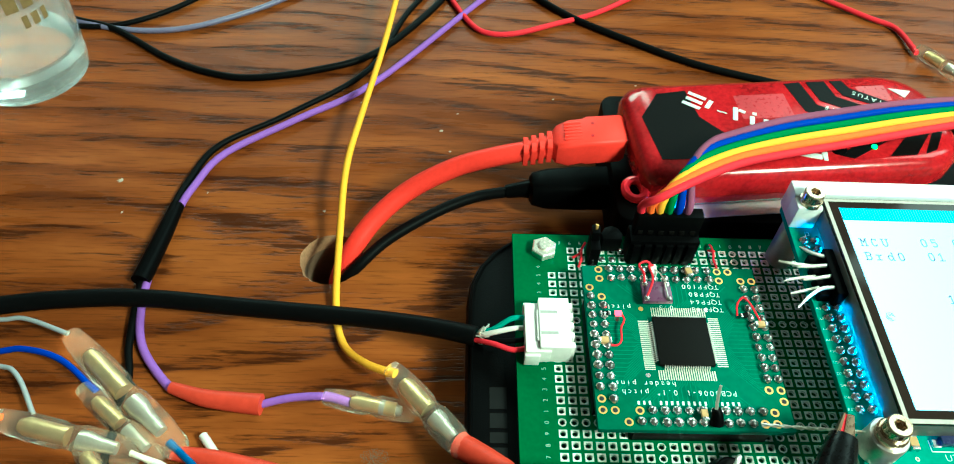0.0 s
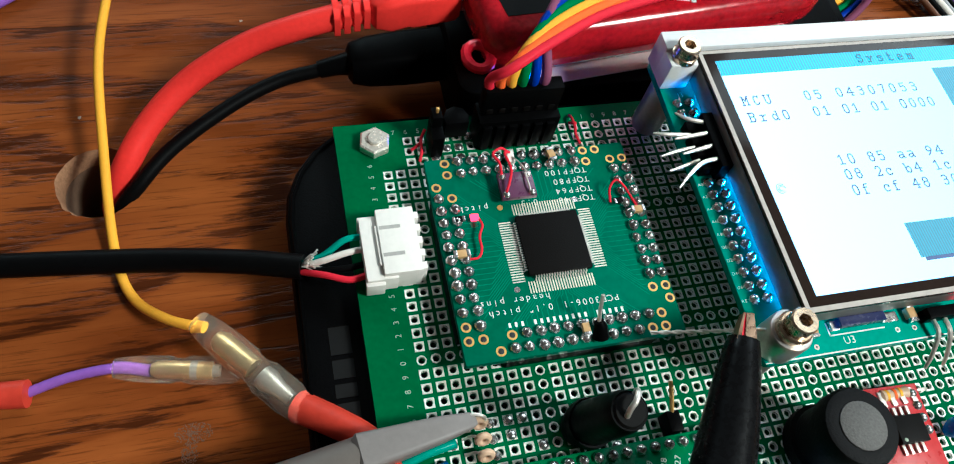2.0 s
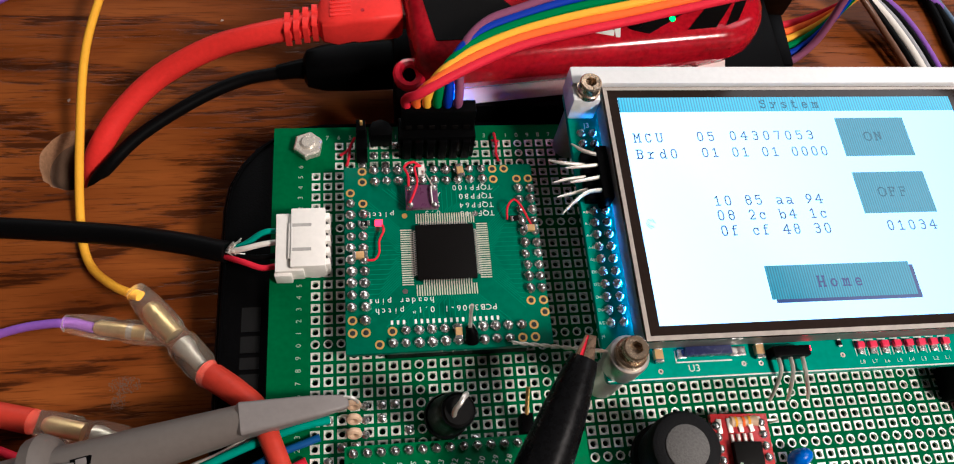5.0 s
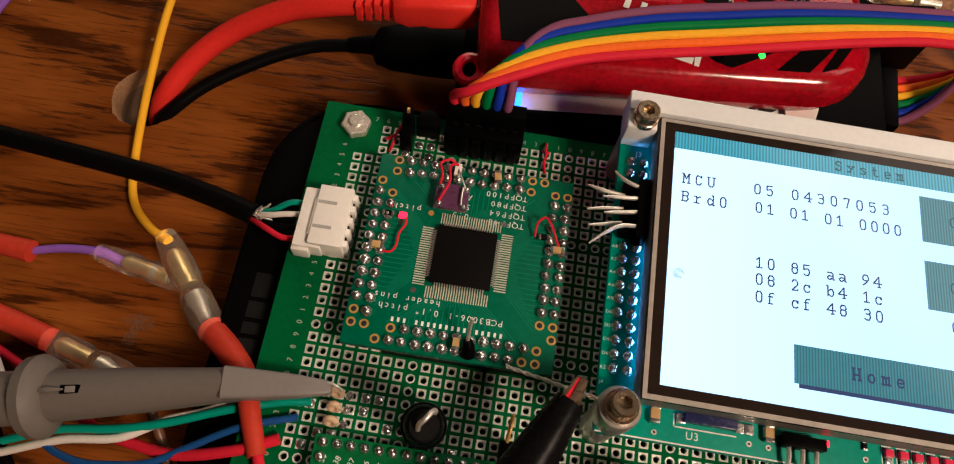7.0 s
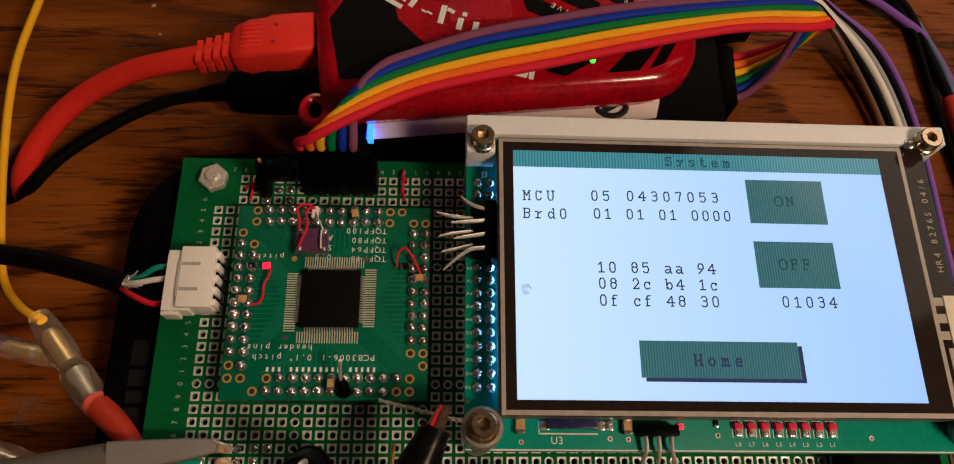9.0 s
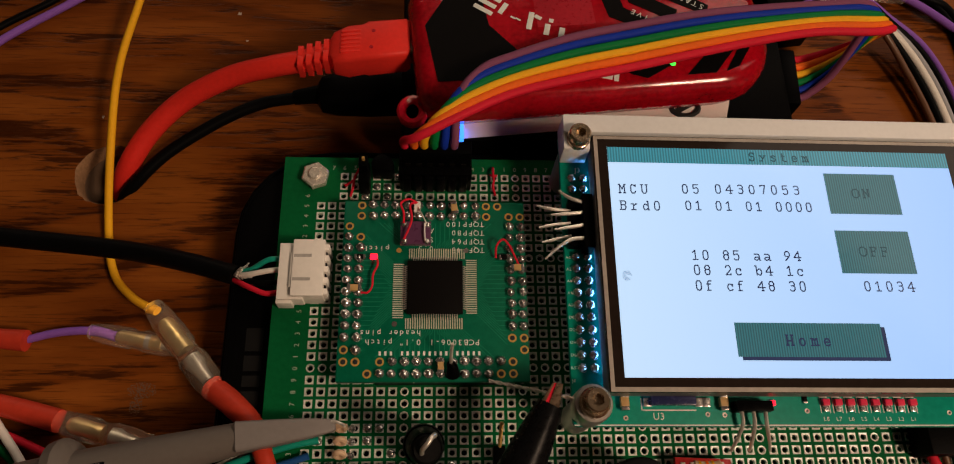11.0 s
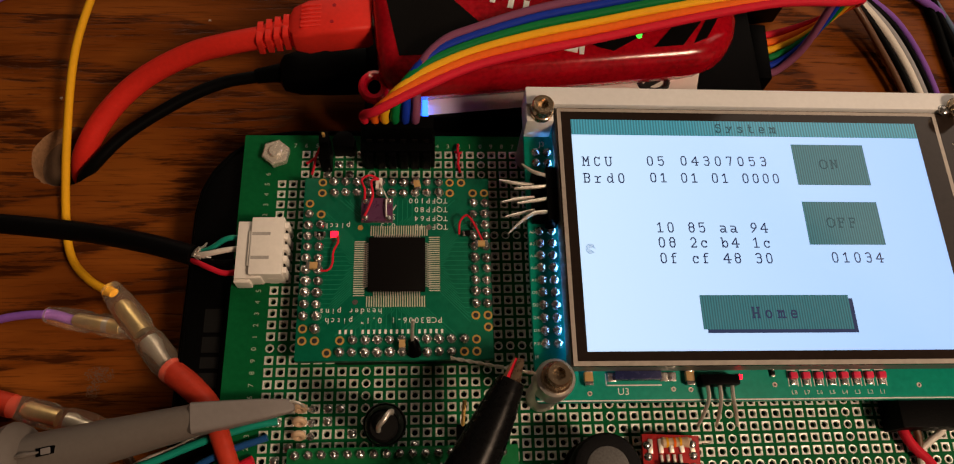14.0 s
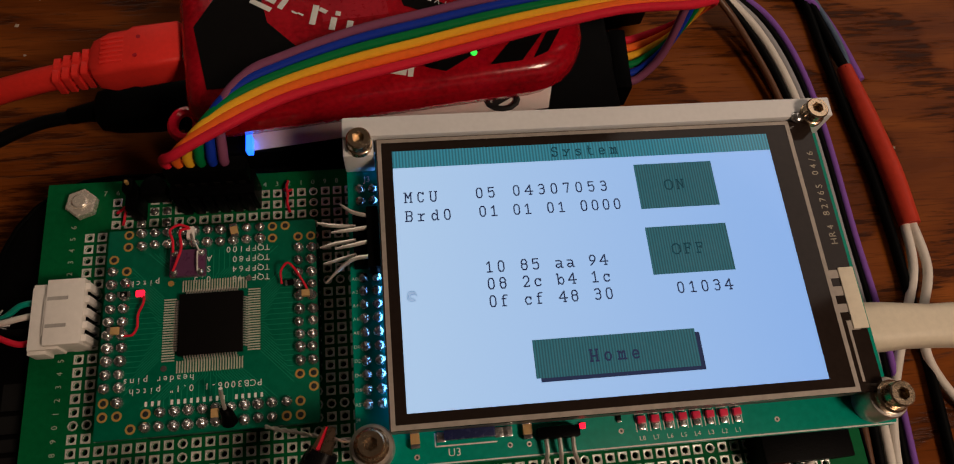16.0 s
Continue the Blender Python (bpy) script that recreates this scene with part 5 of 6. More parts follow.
wire("black_wire", "black wire running behind the programmer", [(-4, 132, Z), (11.7, 116.9, Z), (31.9, 103.8, Z), (51.3, 92.9, Z), (76.2, 84.2, Z), (104, 76, Z), (118.0, 72.6, Z + 1)], 1.25, BLACK_CABLE)
wire("red_wire", "thin red wire into a clear crimp", [(100, 140, Z), (120.7, 123.2, Z), (129.5, 116.4, Z), (131.4, 101.2, Z + 0.8)], 0.95, RED_WIRE)


def crimp(points, r, label, group="clear crimp connectors", metal_part=(0.18, 0.52)):
    """A clear sleeved bullet connector: sleeve, brass barrel, wire crimps."""
    c = thing("crimp_connector", label, "connector", group)
    a, b = Vector(points[0]), Vector(points[1])
    d = b - a

    def at(t, up=0.0):
        return a + d * t + Vector((0, 0, up))
    bm = bmesh.new()
    ts = (0, 0.06, 0.16, 0.3, 0.46, 0.5, 0.56, 0.62, 0.84, 0.9, 0.97, 1.0)
    rs = (0.74, 0.86, 0.98, 1.06, 1.06, 0.9, 0.92, 1.12, 1.12, 1.0, 0.98, 0.84)
    line = [at(t) for t in ts]
    fr = frames(line)
    seg = 18
    loft(bm, [[p + (u * math.cos(6.28318 * k / seg) + v * math.sin(6.28318 * k / seg)) * r * q for k in range(seg)] for (p, u, v), q in zip(fr, rs)])
    s = part("sleeve", bm, CLEAR_SLEEVE, c, "clear nylon sleeve")
    s.visible_shadow = False
    part("barrel", make(tube, [at(metal_part[0]), at(metal_part[0] + 0.05), at(metal_part[1])], [r * 0.4, r * 0.62, r * 0.62], 12, 0), CRIMP_METAL, c, "brass barrel")
    part("crimp_end", make(tube, [at(0.60), at(0.66), at(0.74), at(0.86)], [r * 0.6, r * 0.66, r * 0.48, r * 0.4], 12, 0), ALU, c, "pinched metal end")
    return c


crimp(((-42.6, -30.0, -7.0), (-25.2, -50.4, -4.8)), 2.9, "clear sleeved crimp joining yellow wire to a red sleeve")
crimp(((-58.0, -34.4, -12.6), (-37.0, -38.4, -12.4)), 2.35, "clear sleeved crimp on the purple wire", metal_part=(0.3, 0.8))
crimp(((-120.5, -20.0, -12.0), (-87.6, -48.5, -11.0)), 3.2, "clear sleeved crimp on the grey and blue wires")
crimp(((-113.5, -33.5, -12.4), (-92.0, -50.0, -12.6)), 2.5, "clear sleeved crimp under another one")
crimp(((-130.0, -41.4, -12.2), (-96.5, -49.2, -12.0)), 3.0, "clear sleeved crimp on the orange wire")
crimp(((-110.5, -46.5, -13.0), (-98, -60, -13.0)), 2.4, "clear sleeved crimp among tangled wires")
crimp(((-62.6, -54.4, -11.6), (-40.0, -60.8, -11.4)), 2.7, "clear sleeved crimp under the probe")
crimp(((131.4, 102.4, -12.4), (142, 86, -12.4)), 2.4, "clear sleeved crimp on the red wire")
crimp(((160.5, 67.2, -12.4), (142.0, 72.0, -12.2)), 2.6, "clear sleeved crimp on the purple wire end")
crimp(((117.0, 72.8, -12.2), (140, 72.0, -12.4)), 2.6, "clear sleeved crimp on the black wire end")
wire("red_sleeve", "red heat-shrink sleeve reaching onto the board", [(-26.6, -48.8, -5.2), (-20.5, -53.6, -2.2), (-15.6, -58.2, 0.6), (-12.6, -65, 1.6), (-9.6, -72, 1.2)], [2.8, 2.6, 2.2, 2.0, 1.8], RED_SLEEVE, "sleeve", "red sleeves", 14)
wire("red_wire", "red wire leaving the sleeve over the board", [(-10.2, -70, 1.4), (-8.4, -75, 1.2), (-7, -84, 1.2), (-6, -96, 0.8)], 1.1, RED_WIRE)
wire("red_sleeve", "red heat-shrink sleeve lying on the desk", [(-89.5, -48.4, -12.8), (-80, -50.0, -12.6), (-70, -52.4, -12.4), (-61.0, -54.9, -11.8)], [1.6, 2.2, 2.5, 2.6], RED_SLEEVE, "sleeve", "red sleeves", 14)
wire("grey_wire", "thin grey wire into a crimp", [(-175, -12, Z), (-142.1, -15.6, Z + 2), (-132.9, -15.8, Z + 3), (-120.6, -20.2, Z + 3.4)], 0.6, GREY_WIRE)
wire("blue_wire", "thin blue wire into a crimp", [(-170, -28, Z), (-138.5, -24.8, Z + 2), (-129.9, -24.2, Z + 3), (-120.2, -27.0, Z + 3), (-110.1, -34.5, Z + 2)], 0.75, BLUE_WIRE)
wire("grey_wire", "thin grey wire into a crimp", [(-165, -22, Z), (-137.6, -27.3, Z + 1), (-129.9, -30.3, Z + 2), (-122.0, -40.7, Z + 2)], 0.6, GREY_WIRE)
wire("orange_wire", "thin orange wire into a crimp", [(-165, -41, Z), (-140, -41.6, Z + 2), (-128.1, -41.6, Z + 3)], 0.75, ORANGE)
wire("blue_wire", "mid blue wire leaving a crimp", [(-90, -46.8, -11), (-82.6, -53.0, -11.5), (-76, -62, -13), (-72, -80, -14)], 0.8, BLUE2)
wire("grey_wire", "pale grey wire leaving a crimp", [(-98, -48.9, -12), (-88, -53, -12.5), (-80, -62, -13.5), (-76, -82, -14.2)], 0.7, WHITE_WIRE)

# ---- oscilloscope probe ----
probe = thing("scope_probe", "grey oscilloscope probe hooked onto a bead", "probe")
A, B = Vector((-62, -69.6, -2.0)), Vector((-17.2, -60.6, 3.6))
d = (B - A).normalized()


def along(t):
    return A + (B - A) * t


bm = bmesh.new()
tube(bm, [along(0.0), along(0.22), along(0.6), along(1.0)], [5.2, 5.0, 4.3, 3.2], 20, 0)
part("barrel", bm, PROBE, probe)
bm = bmesh.new()
tube(bm, [along(0.17), along(0.185), along(0.23), along(0.26), along(0.28)], [6.0, 7.6, 7.9, 7.0, 5.2], 24, 0)
part("finger_guard", bm, PROBE, probe)
tip = Vector((1.4, -58.2, 3.6))
bm = bmesh.new()
t = (tip - B).normalized()
side = t.cross(Vector((0, 0, 1))).normalized()
up = side.cross(t)
loft(bm, [[B + t * s + side * p * w + up * (q * h + o) for p, q in outline(-1, 1, -1, 1, 0.35, 3)] for s, w, h, o in ((-1.5, 2.6, 2.0, 0.4), (-0.6, 3.1, 2.7, 0.6), (6, 2.6, 2.3, 0.5), (13, 2.0, 1.7, 0.4), (18, 1.3, 0.9, 0.2), (18.8, 0.9, 0.6, 0.1))])
part("nose", bm, PROBE_TIP, probe, "paler grey flattened nose")
p = along(0.42) + Vector((0, 0, 4.55))
part("slot", make(rounded, p.x - 3.4, p.x + 3.4, p.y - 0.8, p.y + 0.8, p.z - 0.7, p.z + 0.05, 0.15, 11.5), BLACK, probe, "dark slot with a slider")
part("slider", make(rounded, p.x - 2.4, p.x - 0.6, p.y - 0.95, p.y + 0.25, p.z - 0.5, p.z + 0.25, 0.15, 11.5), PROBE_TIP, probe)
part("rib", make(tube, [along(0.25) + Vector((0, 0, 5.2)), along(0.3) + Vector((0, 0, 5.3)), along(0.36) + Vector((0, 0, 4.8))], [0.3, 0.6, 0.2], 8, 3), PROBE, probe)
part("hook", make(tube, [tip + Vector((-2.0, 0.4, 0.2)), tip + Vector((-0.4, 0.7, 0.9)), tip + Vector((1.3, 0.2, 0.6)), tip + Vector((1.8, -0.2, -0.6))], 0.3, 8), PIN, probe, "wire hook")
part("lead", make(tube, [along(0.05), A - d * 20 + Vector((0, -2, -2)), A - d * 60 + Vector((0, -10, -4))], 2.4, 12), PROBE, probe)
for k in range(3):
    y = -58.3 - k * 2.7
    b = thing("bead_terminal", "tan bead on a wire loop soldered to the board", "terminal", "tan bead terminals")
    bm = bmesh.new()
    tube(bm, [(2.3 + 0.95 * math.cos(a * math.pi / 6), y - 0.2 + 0.35 * math.sin(a * math.pi / 6), 1.9 + 1.0 * math.sin(a * math.pi / 6)) for a in range(13)], 0.6, 8, 0)
    part("bead", bm, BEAD, b)
    part("loop", make(tube, [(-0.6, y + 0.6, 0.3), (0.4, y + 0.7, 1.5), (1.6, y + 0.3, 1.9), (2.6, y, 1.6), (3.8, y - 0.2, 0.2)], 0.24, 8), PIN, b)
    part("solder_joint", make(lathe, 4.4, y - 0.2, ((0.9, 0.05), (0.7, 0.4), (0.3, 0.7)), 10), SOLDER, b)

# ---- coloured wires under the probe ----
wire("teal_wire", "teal wire soldered to the board edge", [(-60, -76, -8), (-49.2, -72.6, -5), (-38, -71.0, -3), (-28.5, -68.6, -1.6), (-17.6, -64.6, -0.4), (-8, -61.9, 1.2), (-2.2, -60.8, 1.0)], 0.85, TEAL_WIRE)
wire("white_wire", "white wire beside the teal one", [(-60, -78, -9), (-47.9, -74.2, -5.5), (-36.9, -72.4, -3.6), (-28.7, -68.0, -2.2), (-22, -65.5, -1.6), (-16, -62, -2)], 0.85, WHITE_WIRE)
wire("blue_wire", "mid blue wire soldered to the board edge", [(-62, -68, -10), (-52.0, -75.2, -7), (-44, -77.6, -5), (-37.6, -77.4, -4), (-30, -76.0, -3), (-23.6, -72.6, -1.6), (-14, -67.4, 0.6), (-4, -64.0, 1.0)], 0.75, BLUE2)
wire("red_wire", "red wire soldered to the board edge", [(-60, -60, -12), (-46, -70, -8), (-34, -73.0, -5), (-24.7, -73.8, -2.4), (-14, -71.6, 0.4), (-6.4, -68.4, 1.0)], 1.1, RED_WIRE)
wire("brown_wire", "brown wire running towards the desk front", [(-38, -62, -10), (-32.6, -67.6, -6), (-29.4, -73, -8), (-27.0, -80, -11), (-26, -96, -13)], 1.0, BROWN)
wire("black_wire", "black wire on the desk below the probe", [(-70, -68, -13.6), (-64, -76, -13.8), (-56, -86, -14), (-50, -100, -14.2)], 1.2, BLACK_CABLE)
wire("white_wire", "off-white wire beside the probe collar", [(-84, -44, -13.6), (-74.4, -55.2, -12), (-66.3, -64.1, -10), (-62, -72, -11)], 1.0, WHITE_WIRE)
wire("green_wire", "green wire beside the probe collar", [(-92, -56, -14), (-76, -59.2, -13), (-66, -66, -12)], 0.9, GREEN_WIRE)
wire("red_wire", "red wire beside the probe collar", [(-88, -54, -14), (-74, -57.2, -13.4), (-60, -63, -12.4)], 0.95, RED_WIRE)

# ---- crocodile clip on the twisted link ----
clip = thing("crocodile_clip", "black-booted crocodile clip with a red jaw strip", "clip")
bm = bmesh.new()
tube(bm, [(24, -92, 16), (33.5, -76, 16.4), (38.4, -67, 17.4), (42.2, -59.4, 18.8), (43.6, -56.6, 19.4)], [5.2, 4.9, 4.2, 3.1, 2.5], 16)
part("boot", bm, shade("glossy_black_boot", (0.004, 0.004, 0.0045), 0.28, bump=0.1, spec=0.14), clip)
bm = bmesh.new()
loft(bm, [[(42.4 + a, -58.6 + b, 17.8), (44.6 + a, -59.4 + b, 18.2), (44.6 + a, -59.4 + b, 20.4), (42.4 + a, -58.6 + b, 20.4)] for a, b in ((0, 0), )] + [[(44.7, -52.9, 20.2), (45.9, -53.2, 20.3), (45.9, -53.2, 21.3), (44.7, -52.9, 21.3)]])
part("upper_jaw", bm, shade("worn_jaw_steel", (0.36, 0.25, 0.17), 0.28, 0.95), clip, "worn steel jaw")
bm = bmesh.new()
loft(bm, [[(41.6, -57.9, 17.0), (42.9, -58.4, 17.0), (42.9, -58.4, 20.2), (41.6, -57.9, 20.2)], [(44.3, -52.9, 20.0), (44.9, -53.0, 20.0), (44.9, -53.0, 21.1), (44.3, -52.9, 21.1)]])
part("red_jaw_strip", bm, RED_WIRE, clip, "red strip along the jaw")
# brown side strip added to cover the red one from the left
bm = bmesh.new()
loft(bm, [[(40.9, -57.6, 16.8), (41.6, -57.9, 16.8), (41.6, -57.9, 21.0), (40.9, -57.6, 21.0)], [(44.0, -52.8, 20.0), (44.3, -52.9, 20.0), (44.3, -52.9, 21.7), (44.0, -52.8, 21.7)]])
part("jaw_side", bm, shade("brown_jaw_steel", (0.30, 0.19, 0.12), 0.3, 0.9), clip, "brown steel jaw side")
bm = bmesh.new()
for ph in (0, math.pi):
    tube(bm, [(32.6 + 17.6 * k / 24, -50.6 - 5.6 * k / 24 + 0.22 * math.cos(k * 1.3 + ph), 11 + 9.2 * k / 24 + 0.22 * math.sin(k * 1.3 + ph)) for k in range(25)], 0.22, 6, 1)
thing("twisted_link", "twisted bare wire link held by the clip", "wire", "", "", bm, PIN)

# ---- parts low on the perfboard ----
hook = thing("test_hook", "tall black mini clip with a bent wire hook", "clip")
part("body", make(tube, [(19.4, -61.8, 0.2), (19.5, -62.3, 4.0), (19.8, -63.4, 12.0), (20.1, -64.6, 20.0), (20.2, -65.0, 22.4)], [3.3, 3.9, 3.6, 3.3, 2.9], 18, 4), BLACK, hook)
part("end_face", make(rod, (20.2, -65.0, 22.3), (20.22, -65.1, 22.9), 2.7, 2.3, 20), shade("dark_grey_end", (0.007, 0.0068, 0.0068), 0.6, bump=0.3, spec=0.06), hook, "dark grey end face")
part("collar", make(tube, [(19.55, -62.5, 5.6), (19.62, -62.75, 7.2)], [4.3, 4.1], 18, 0), BLACK, hook)
part("hook_wire", make(tube, [(19.4, -65.8, 22.8), (19.6, -65.2, 24.4), (20.4, -64.4, 25.2), (21.2, -63.2, 25.0), (21.7, -62.6, 23.6), (21.5, -63.0, 22.2)], 0.46, 10), PIN, hook)
sp = thing("standing_pin", "single gold pin in a small black housing", "pin")
part("housing", make(rounded, 33.8, 36.2, -66.2, -62.6, 0.1, 4.4, 0.25), BLACK, sp)
part("pin", make(tube, [(35.0, -63.6, 3.4), (35.1, -61.6, 5.0), (35.4, -58.2, 6.6)], 0.4, 8), GOLD, sp)

low = thing("lower_module", "green plug-in module with a diagonal black chip", "circuit board")
bm = bmesh.new()
slab(bm, outline(0.6, 46, -98, -66.6, 0.4, 2), 2.6, 4.2, 0.06)
part("board", bm, GREEN, low)
bm = bmesh.new()
for i in range(16):
    write(bm, "%d" % (39 - i), 3.0 + i * 2.54, -71.6, 4.24, 1.5, 70)
write(bm, "DH50", 8.2, -74.6, 4.24, 1.9, 180)
part("white_print", bm, INK, low, "white printed pin numbers")
for i in range(17):
    put_mesh("solder_joint", blob_me, low, 2.2 + i * 2.54, -68.0, 4.2, 20 * i, 0.95)
for i in range(9):
    put_mesh("solder_joint", blob_me, low, 2.2, -70.6 - i * 2.54, 4.2, 35 * i, 0.95)
q = part("chip", make(rounded, 18.2, 25.2, -80.5, -73.5, 4.3, 5.4, 0.15, 45), CHIP, low, "square black chip set diagonally")
for side in range(4):
    m = Matrix.Rotation(radians(45 + 90 * side), 3, "Z")
    for k in range(11):
        v = m @ Vector(((k - 5) * 0.58, 3.5, 0))
        put_mesh("lead", lead_me, q, 21.7 + v.x, -77 + v.y, 4.2, 45 + 90 * side, 1.0)

ind = thing("power_inductor", "round black drum inductor with a grey ferrite top", "inductor")
part("drum", make(lathe, 61.4, -72.4, ((6.3, 0.1), (6.6, 1.2), (6.6, 3.4), (5.9, 4.0), (5.9, 9.8), (6.6, 10.4), (6.6, 13.4), (6.2, 14.1), (5.4, 14.4), (4.2, 14.4)), 36), FERRITE, ind)
part("core", make(lathe, 61.4, -72.4, ((4.15, 13.9), (4.0, 14.6), (3.8, 14.7)), 32), FERRITE_TOP, ind, "grey ground ferrite core")
red = thing("regulator_module", "small red breakout board with a black chip", "circuit board")
part("board", make(rounded, 72.6, 84.2, -82.0, -67.4, 2.2, 3.6, 0.1, -3), RED_PCB, red)
part("chip", make(rounded, 75.8, 81.4, -77.8, -73.0, 3.7, 5.2, 0.15, -3), CHIP, red)
for k in range(4):
    for y in (-72.2, -78.6):
        part("pin", make(rounded, 76.1 + k * 1.3, 76.7 + k * 1.3, y - 0.9, y + 0.9, 3.6, 4.1, 0.08), PIN, red)
for y in (-69.4, -71.6, -73.8, -76.0):
    for x in (73.8, 83.0):
        part("edge_joint", make(lathe, x, y, ((0.9, 3.6), (0.7, 4.0), (0.3, 4.2)), 10), SOLDER, red)
for k in range(5):
    part("edge_strip", make(rounded, 73.9 + k * 2.1, 74.9 + k * 2.1, -71.0, -68.2, 3.55, 3.9, 0.12, -3 + 4 * k), PIN, red, "tinned comb strip")
part("chip_mark", make(lathe, 76.6, -77.1, ((0.35, 5.2), (0.3, 5.23)), 10), INK_OLD, red)
red.matrix_basis = Matrix.Translation(Vector((-1.8, 2.0, 0.6)) * MM)
for y in (-66.9,):
    r = thing("resistor", "tan axial resistor with yellow bands", "resistor")
    part("body", make(tube, [(74.2, y, 3.6), (75.2, y, 3.6), (76.2, y, 3.6), (79.4, y, 3.6), (80.4, y, 3.6), (81.4, y, 3.6)], [0.5, 1.3, 1.1, 1.1, 1.3, 0.5], 14, 0), BEAD, r)
    for x, mt in ((75.9, YELLOW), (77.4, ORANGE), (78.6, YELLOW)):
        part("band", make(rod, (x, y, 3.6), (x + 0.5, y, 3.6), 1.2, None, 14), mt, r)
    for x0, x1 in ((74.4, 70.6), (81.2, 85.2)):
        part("leg", make(tube, [(x0, y, 3.6), (x1, y, 3.4), (x1, y, 0.2)], 0.25, 8), PIN, r)
for x, y in ((88.2, -74.4), (48.6, -77.0), (53.0, -78.4)):
    c = thing("disc_capacitor", "glossy blue disc capacitor standing on the board", "capacitor", "blue disc capacitors")
    part("disc", make(lathe, 0, 0, ((0.4, 0.4), (1.6, 0.8), (2.3, 2.2), (2.2, 3.6), (1.4, 4.8), (0.3, 5.2)), 18), CAP_BLUE, c)
    for s in (-1, 1):
        part("leg", make(rod, (s * 1.1, 0, -0.2), (s * 1.1, 0, 1.4), 0.25, None, 8), PIN, c)
    c.matrix_basis = Matrix.Translation(Vector((x, y, 0.2)) * MM) @ Matrix.Rotation(radians(20), 4, "Z") @ Matrix.Diagonal((1.15, 0.75, 1, 1))
sk = thing("socket_block", "black socket block at the board's far edge", "connector")
part("body", make(rounded, 124.2, 142.0, -65.4, -58.2, 0.1, 7.6, 0.4), BLACK_CASE, sk)
wire("red_wire", "red wire leaving the black socket block", [(126.6, -63.0, 2.4), (127.4, -66.2, 2.4), (129.0, -68.8, 2.0), (132.1, -72.2, 1.6), (136, -80, 1.2)], 1.1, RED_WIRE)
wire("white_wire", "white wire under the black socket block", [(136.4, -63.0, 2.4), (135.6, -65.6, 2.2), (132.7, -67.6, 1.8), (130.4, -70.4, 1.4), (129.6, -80, 1.2)], 0.75, WHITE_WIRE)
wire("brown_wire", "brown wire under the black socket block", [(129.9, -63.0, 2.2), (130.6, -67.0, 1.6), (130.2, -72.0, 1.2), (128.6, -82, 1.1)], 0.8, BROWN)

# ---- cables past the display ----
bundle = ((BROWN, "brown", 0.0, 0.9), (BLACK_CABLE, "black", 2.0, 1.0), (WHITE_WIRE, "white", 4.1, 1.15), (GREY_WIRE, "grey", 5.8, 0.8), (BLACK_CABLE, "black", 7.2, 1.0), (PURPLE, "purple", 9.0, 0.9))
for mt, nm, o, r in bundle:
    f = o / 9.0
    wire("bundle_wire", nm + " wire of a bundle passing the display", [(112, 44 + f * 4, 4), (126, 50.5 + f * 2, 4), (139, 54.2 + f * 1.6, -1 + f), (147.5 + f * 2.5, 50.0 + f * 5.5, -7), (153.4 + f * 7.4, 41 + f * 7.4, -10.5), (157.8 + f * 8.6, 28 + f * 7, -12), (160.4 + f * 8.4, 12 + f * 4, -13), (160.6 + f * 8.2, -14, -13.4), (159.6 + f * 9.4, -36, -13.4), (157.2 + f * 10, -66, -13.6), (154 + f * 10, -100, -13.8)], r, mt, "wire", "bundle of wires past the display")
wire("purple_wire", "purple wire leaving a clear crimp", [(159, 68.2, -12.4), (166, 63.4, -12.6), (172, 58.4, -13), (177.1, 53.6, -13.6), (181, 44, -14.2), (184, 30, -14.4)], 1.15, PURPLE)
wire("black_wire", "black wire into a red sleeve", [(158, 69.4, -12.4), (168, 67.4, -13), (174.2, 63.2, -13.6), (177.3, 48.6, -13.8), (178.6, 38, -13), (179.0, 32.0, -12)], 1.3, BLACK_CABLE)
wire("black_wire", "black wire beside the red sleeve", [(160, 71, -13), (170, 66.4, -14), (174.6, 55, -14), (175.6, 38, -14), (177, 18, -14), (178.6, -2, -14), (178, -40, -14), (174, -100, -14)], 1.2, BLACK_CABLE)
wire("blue_wire", "grey-blue wire into the red sleeve", [(176.8, 58, -13.8), (179.3, 46, -13), (180.2, 38, -12.6), (180.2, 31, -12.4)], 0.9, shade("slate_insulation", (0.10, 0.15, 0.24), 0.4))
wire("red_sleeve", "long red heat-shrink sleeve past the display", [(179.2, 33.0, -12.6), (180.8, 18, -12.4), (182.6, 2, -12.4), (183.2, -12.5, -12.6)], [1.9, 2.6, 2.7, 2.5], RED_SLEEVE, "sleeve", "red sleeves", 14)
wire("white_wire", "white wire leaving the red sleeve", [(183.8, -11, -12.6), (184.2, -24, -12.8), (179.2, -36, -13), (178.0, -47, -13.4), (186, -60, -13.8), (206, -74, -14)], 1.1, WHITE_WIRE)
wire("white_wire", "white wire leaving the red sleeve", [(182.2, -11, -12.8), (180.8, -24, -13.2), (174, -38, -13.6), (166.4, -54, -13.4), (163.0, -68, -13.6), (160, -100, -14)], 1.1, WHITE_WIRE)
wp = thing("cream_plug", "cream moulded plug beside the display edge", "plug")
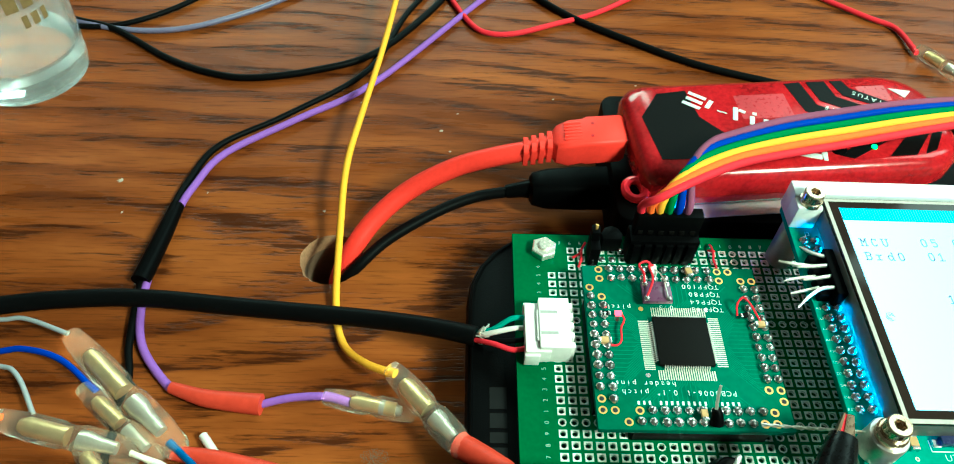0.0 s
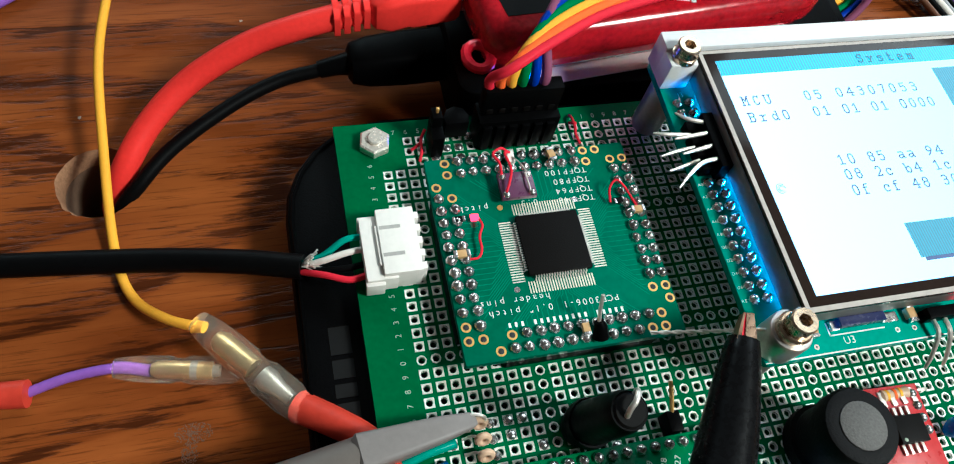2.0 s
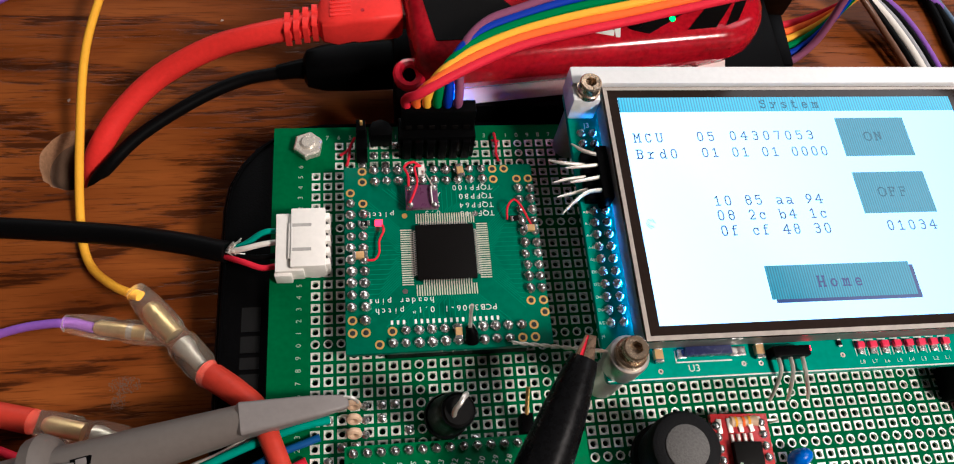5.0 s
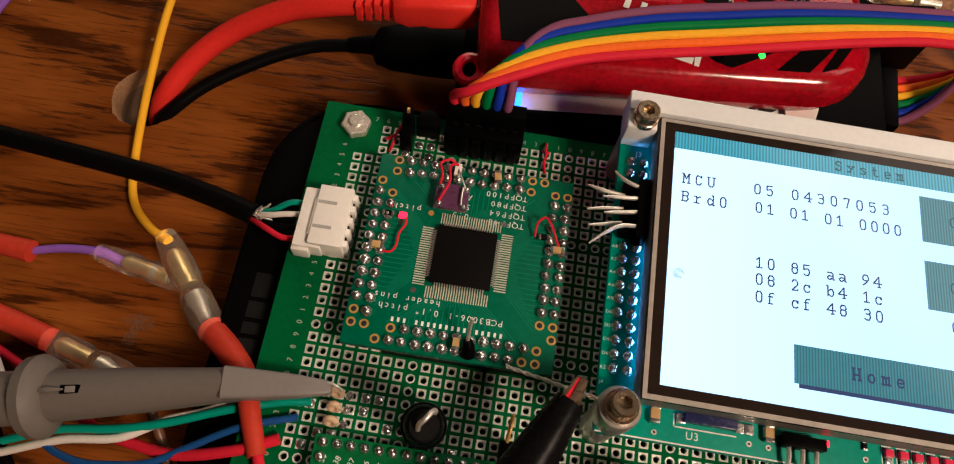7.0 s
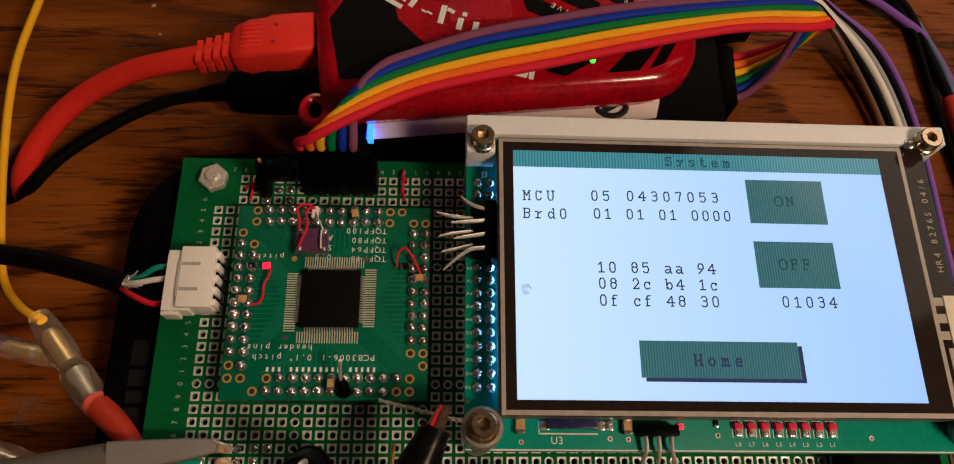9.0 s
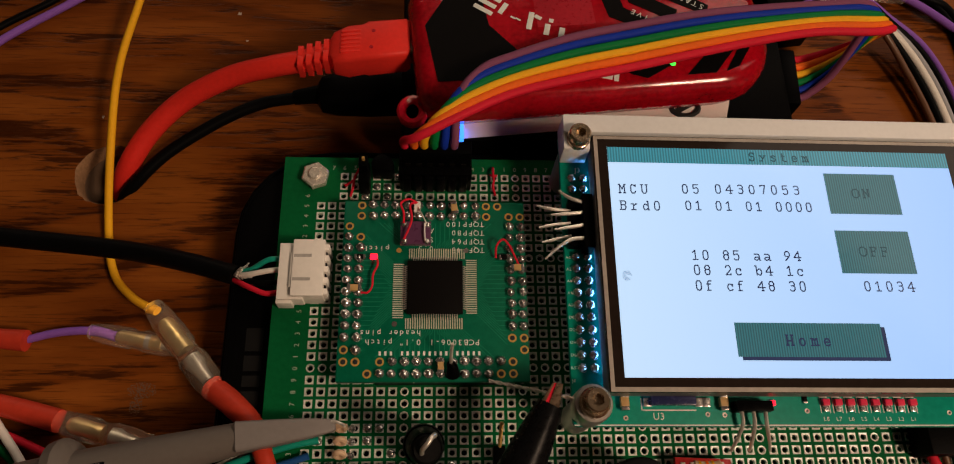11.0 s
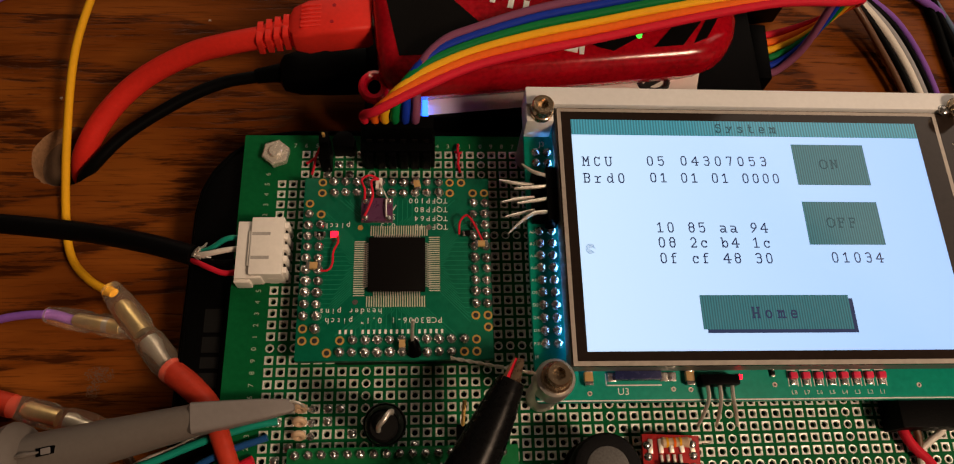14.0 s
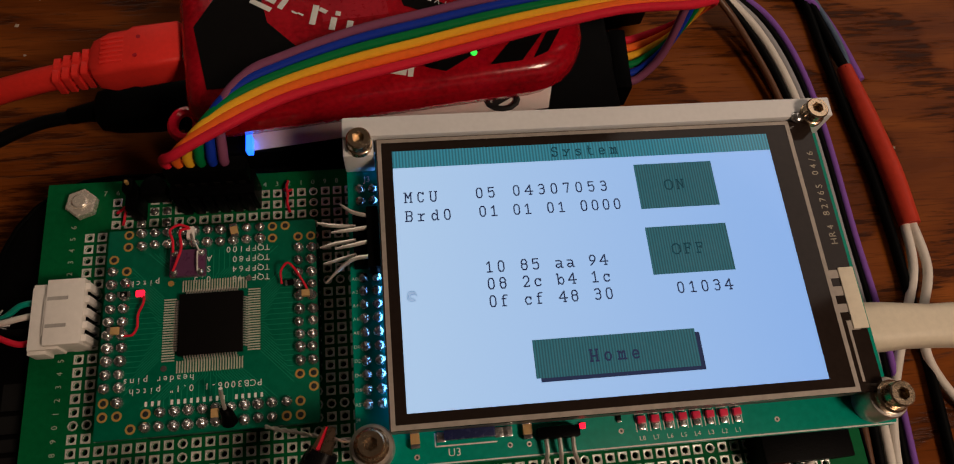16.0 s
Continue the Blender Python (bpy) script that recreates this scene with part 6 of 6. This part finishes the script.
bm = bmesh.new()
loft(bm, [[(x, -40.2 + oy + p * h, 2.0 + oz + q * 4.0) for p, q in outline(-1, 1, -1, 1, 0.6, 4)] for x, h, oy, oz in ((152.0, 4.4, 0.2, 0), (152.6, 5.2, 0.2, 0), (158, 5.0, 0, 0.2), (163, 4.6, -0.2, 0.2), (168, 4.4, -0.6, 0.2), (174, 4.6, -0.8, 0), (188, 4.2, -1.2, -1), (189, 3.2, -1.2, -1))])
part("body", bm, CREAM, wp)
# black block put in for the shadow at the plug's front edge
part("front_shadow", make(rounded, 149.6, 152.4, -44.2, -36.2, -1.4, 5.0, 0.3), BLACK, wp)
part("cord", make(tube, [(188, -41.4, 1), (200, -42, -4), (216, -46, -11), (250, -58, -13)], 1.9, 12), CREAM, wp)

# ---- glass of water ----
cup = thing("shot_glass", "small thick glass of water with worn print", "glass")
GX, GY = -168.5, 81.0
prof_out = ((16.6, DESK + 0.05), (18.0, DESK + 0.8), (18.6, DESK + 4), (19.6, DESK + 25), (21.4, DESK + 55))
prof_in = ((20.2, DESK + 55), (18.2, DESK + 25), (17.0, DESK + 12), (14.0, DESK + 9.5), (1.0, DESK + 9.0))
bm = bmesh.new()
lathe(bm, GX, GY, prof_out + prof_in, 40)
g = part("vessel", bm, DRINK_GLASS, cup)
g.visible_shadow = False
bm = bmesh.new()
for i, (a0, a1, z0, z1) in enumerate(((-1.30, -1.18, 33, 40), (-1.12, -0.96, 33, 40), (-0.90, -0.72, 33, 40), (-0.66, -0.50, 33, 40), (-0.44, -0.28, 33, 40), (-0.74, -0.66, 27, 31), (-0.60, -0.50, 27, 31), (-0.44, -0.36, 27, 31))):
    vs = [(GX + (20.3 + (z - 30) * 0.06) * math.cos(a), GY + (20.3 + (z - 30) * 0.06) * math.sin(a), DESK + z) for a, z in ((a0, z0), (a1, z0), (a1, z1), (a0, z1))]
    bm.faces.new([bm.verts.new(v) for v in vs])
part("worn_print", bm, INK_GOLD, cup, "worn dull gold print")

# ---- tinned pads: the ones nearest the adapter singly, the rest joined ----
sq_me = mesh_of(make(pad_faces, 0, 0, False), "pad", TIN)
rd_me = mesh_of(make(pad_faces, 0, 0, True), "pad", TIN)
rest = bmesh.new()
made = 0
for c in range(C0, C1 + 1):
    for r in range(R1 + 1):
        if not has_pad(c, r) or (2 < c < 15 and 5 < r < 18):
            continue
        ringed = (c - 6) % 10 == 0 or (r - 8) % 10 == 0
        if made < 300 and c < 19 and (r < 3 or (c < 1 and r < 22) or (r > 18 and r < 27) or (c > 16 and r < 24)) and not (3 < c < 16 and 3 < r < 19):
            put_mesh("pad", rd_me if ringed else sq_me, perf, c * P, -r * P, 0)
            made += 1
        else:
            pad_faces(rest, c * P, -r * P, ringed)
f = part("pad_field", rest, TIN, perf)
tagged(f, kind="stuff")
filled = mesh_of(make(lathe, 0, 0, ((0.95, 0.05), (0.8, 0.3), (0.4, 0.55)), 10), "filled_pad", SOLDER)
for c, r in ((3, 1), (4, 1), (4, 2), (5, 0), (2, 2), (3, 23), (4, 23), (3, 24), (1, 25), (5, 25), (0, 26), (1, 26), (-1, 24), (-1, 23), (10, 26), (11, 27), (-1, 27)):
    put_mesh("solder_joint", filled, perf, c * P, -r * P, 0, 30 * c)
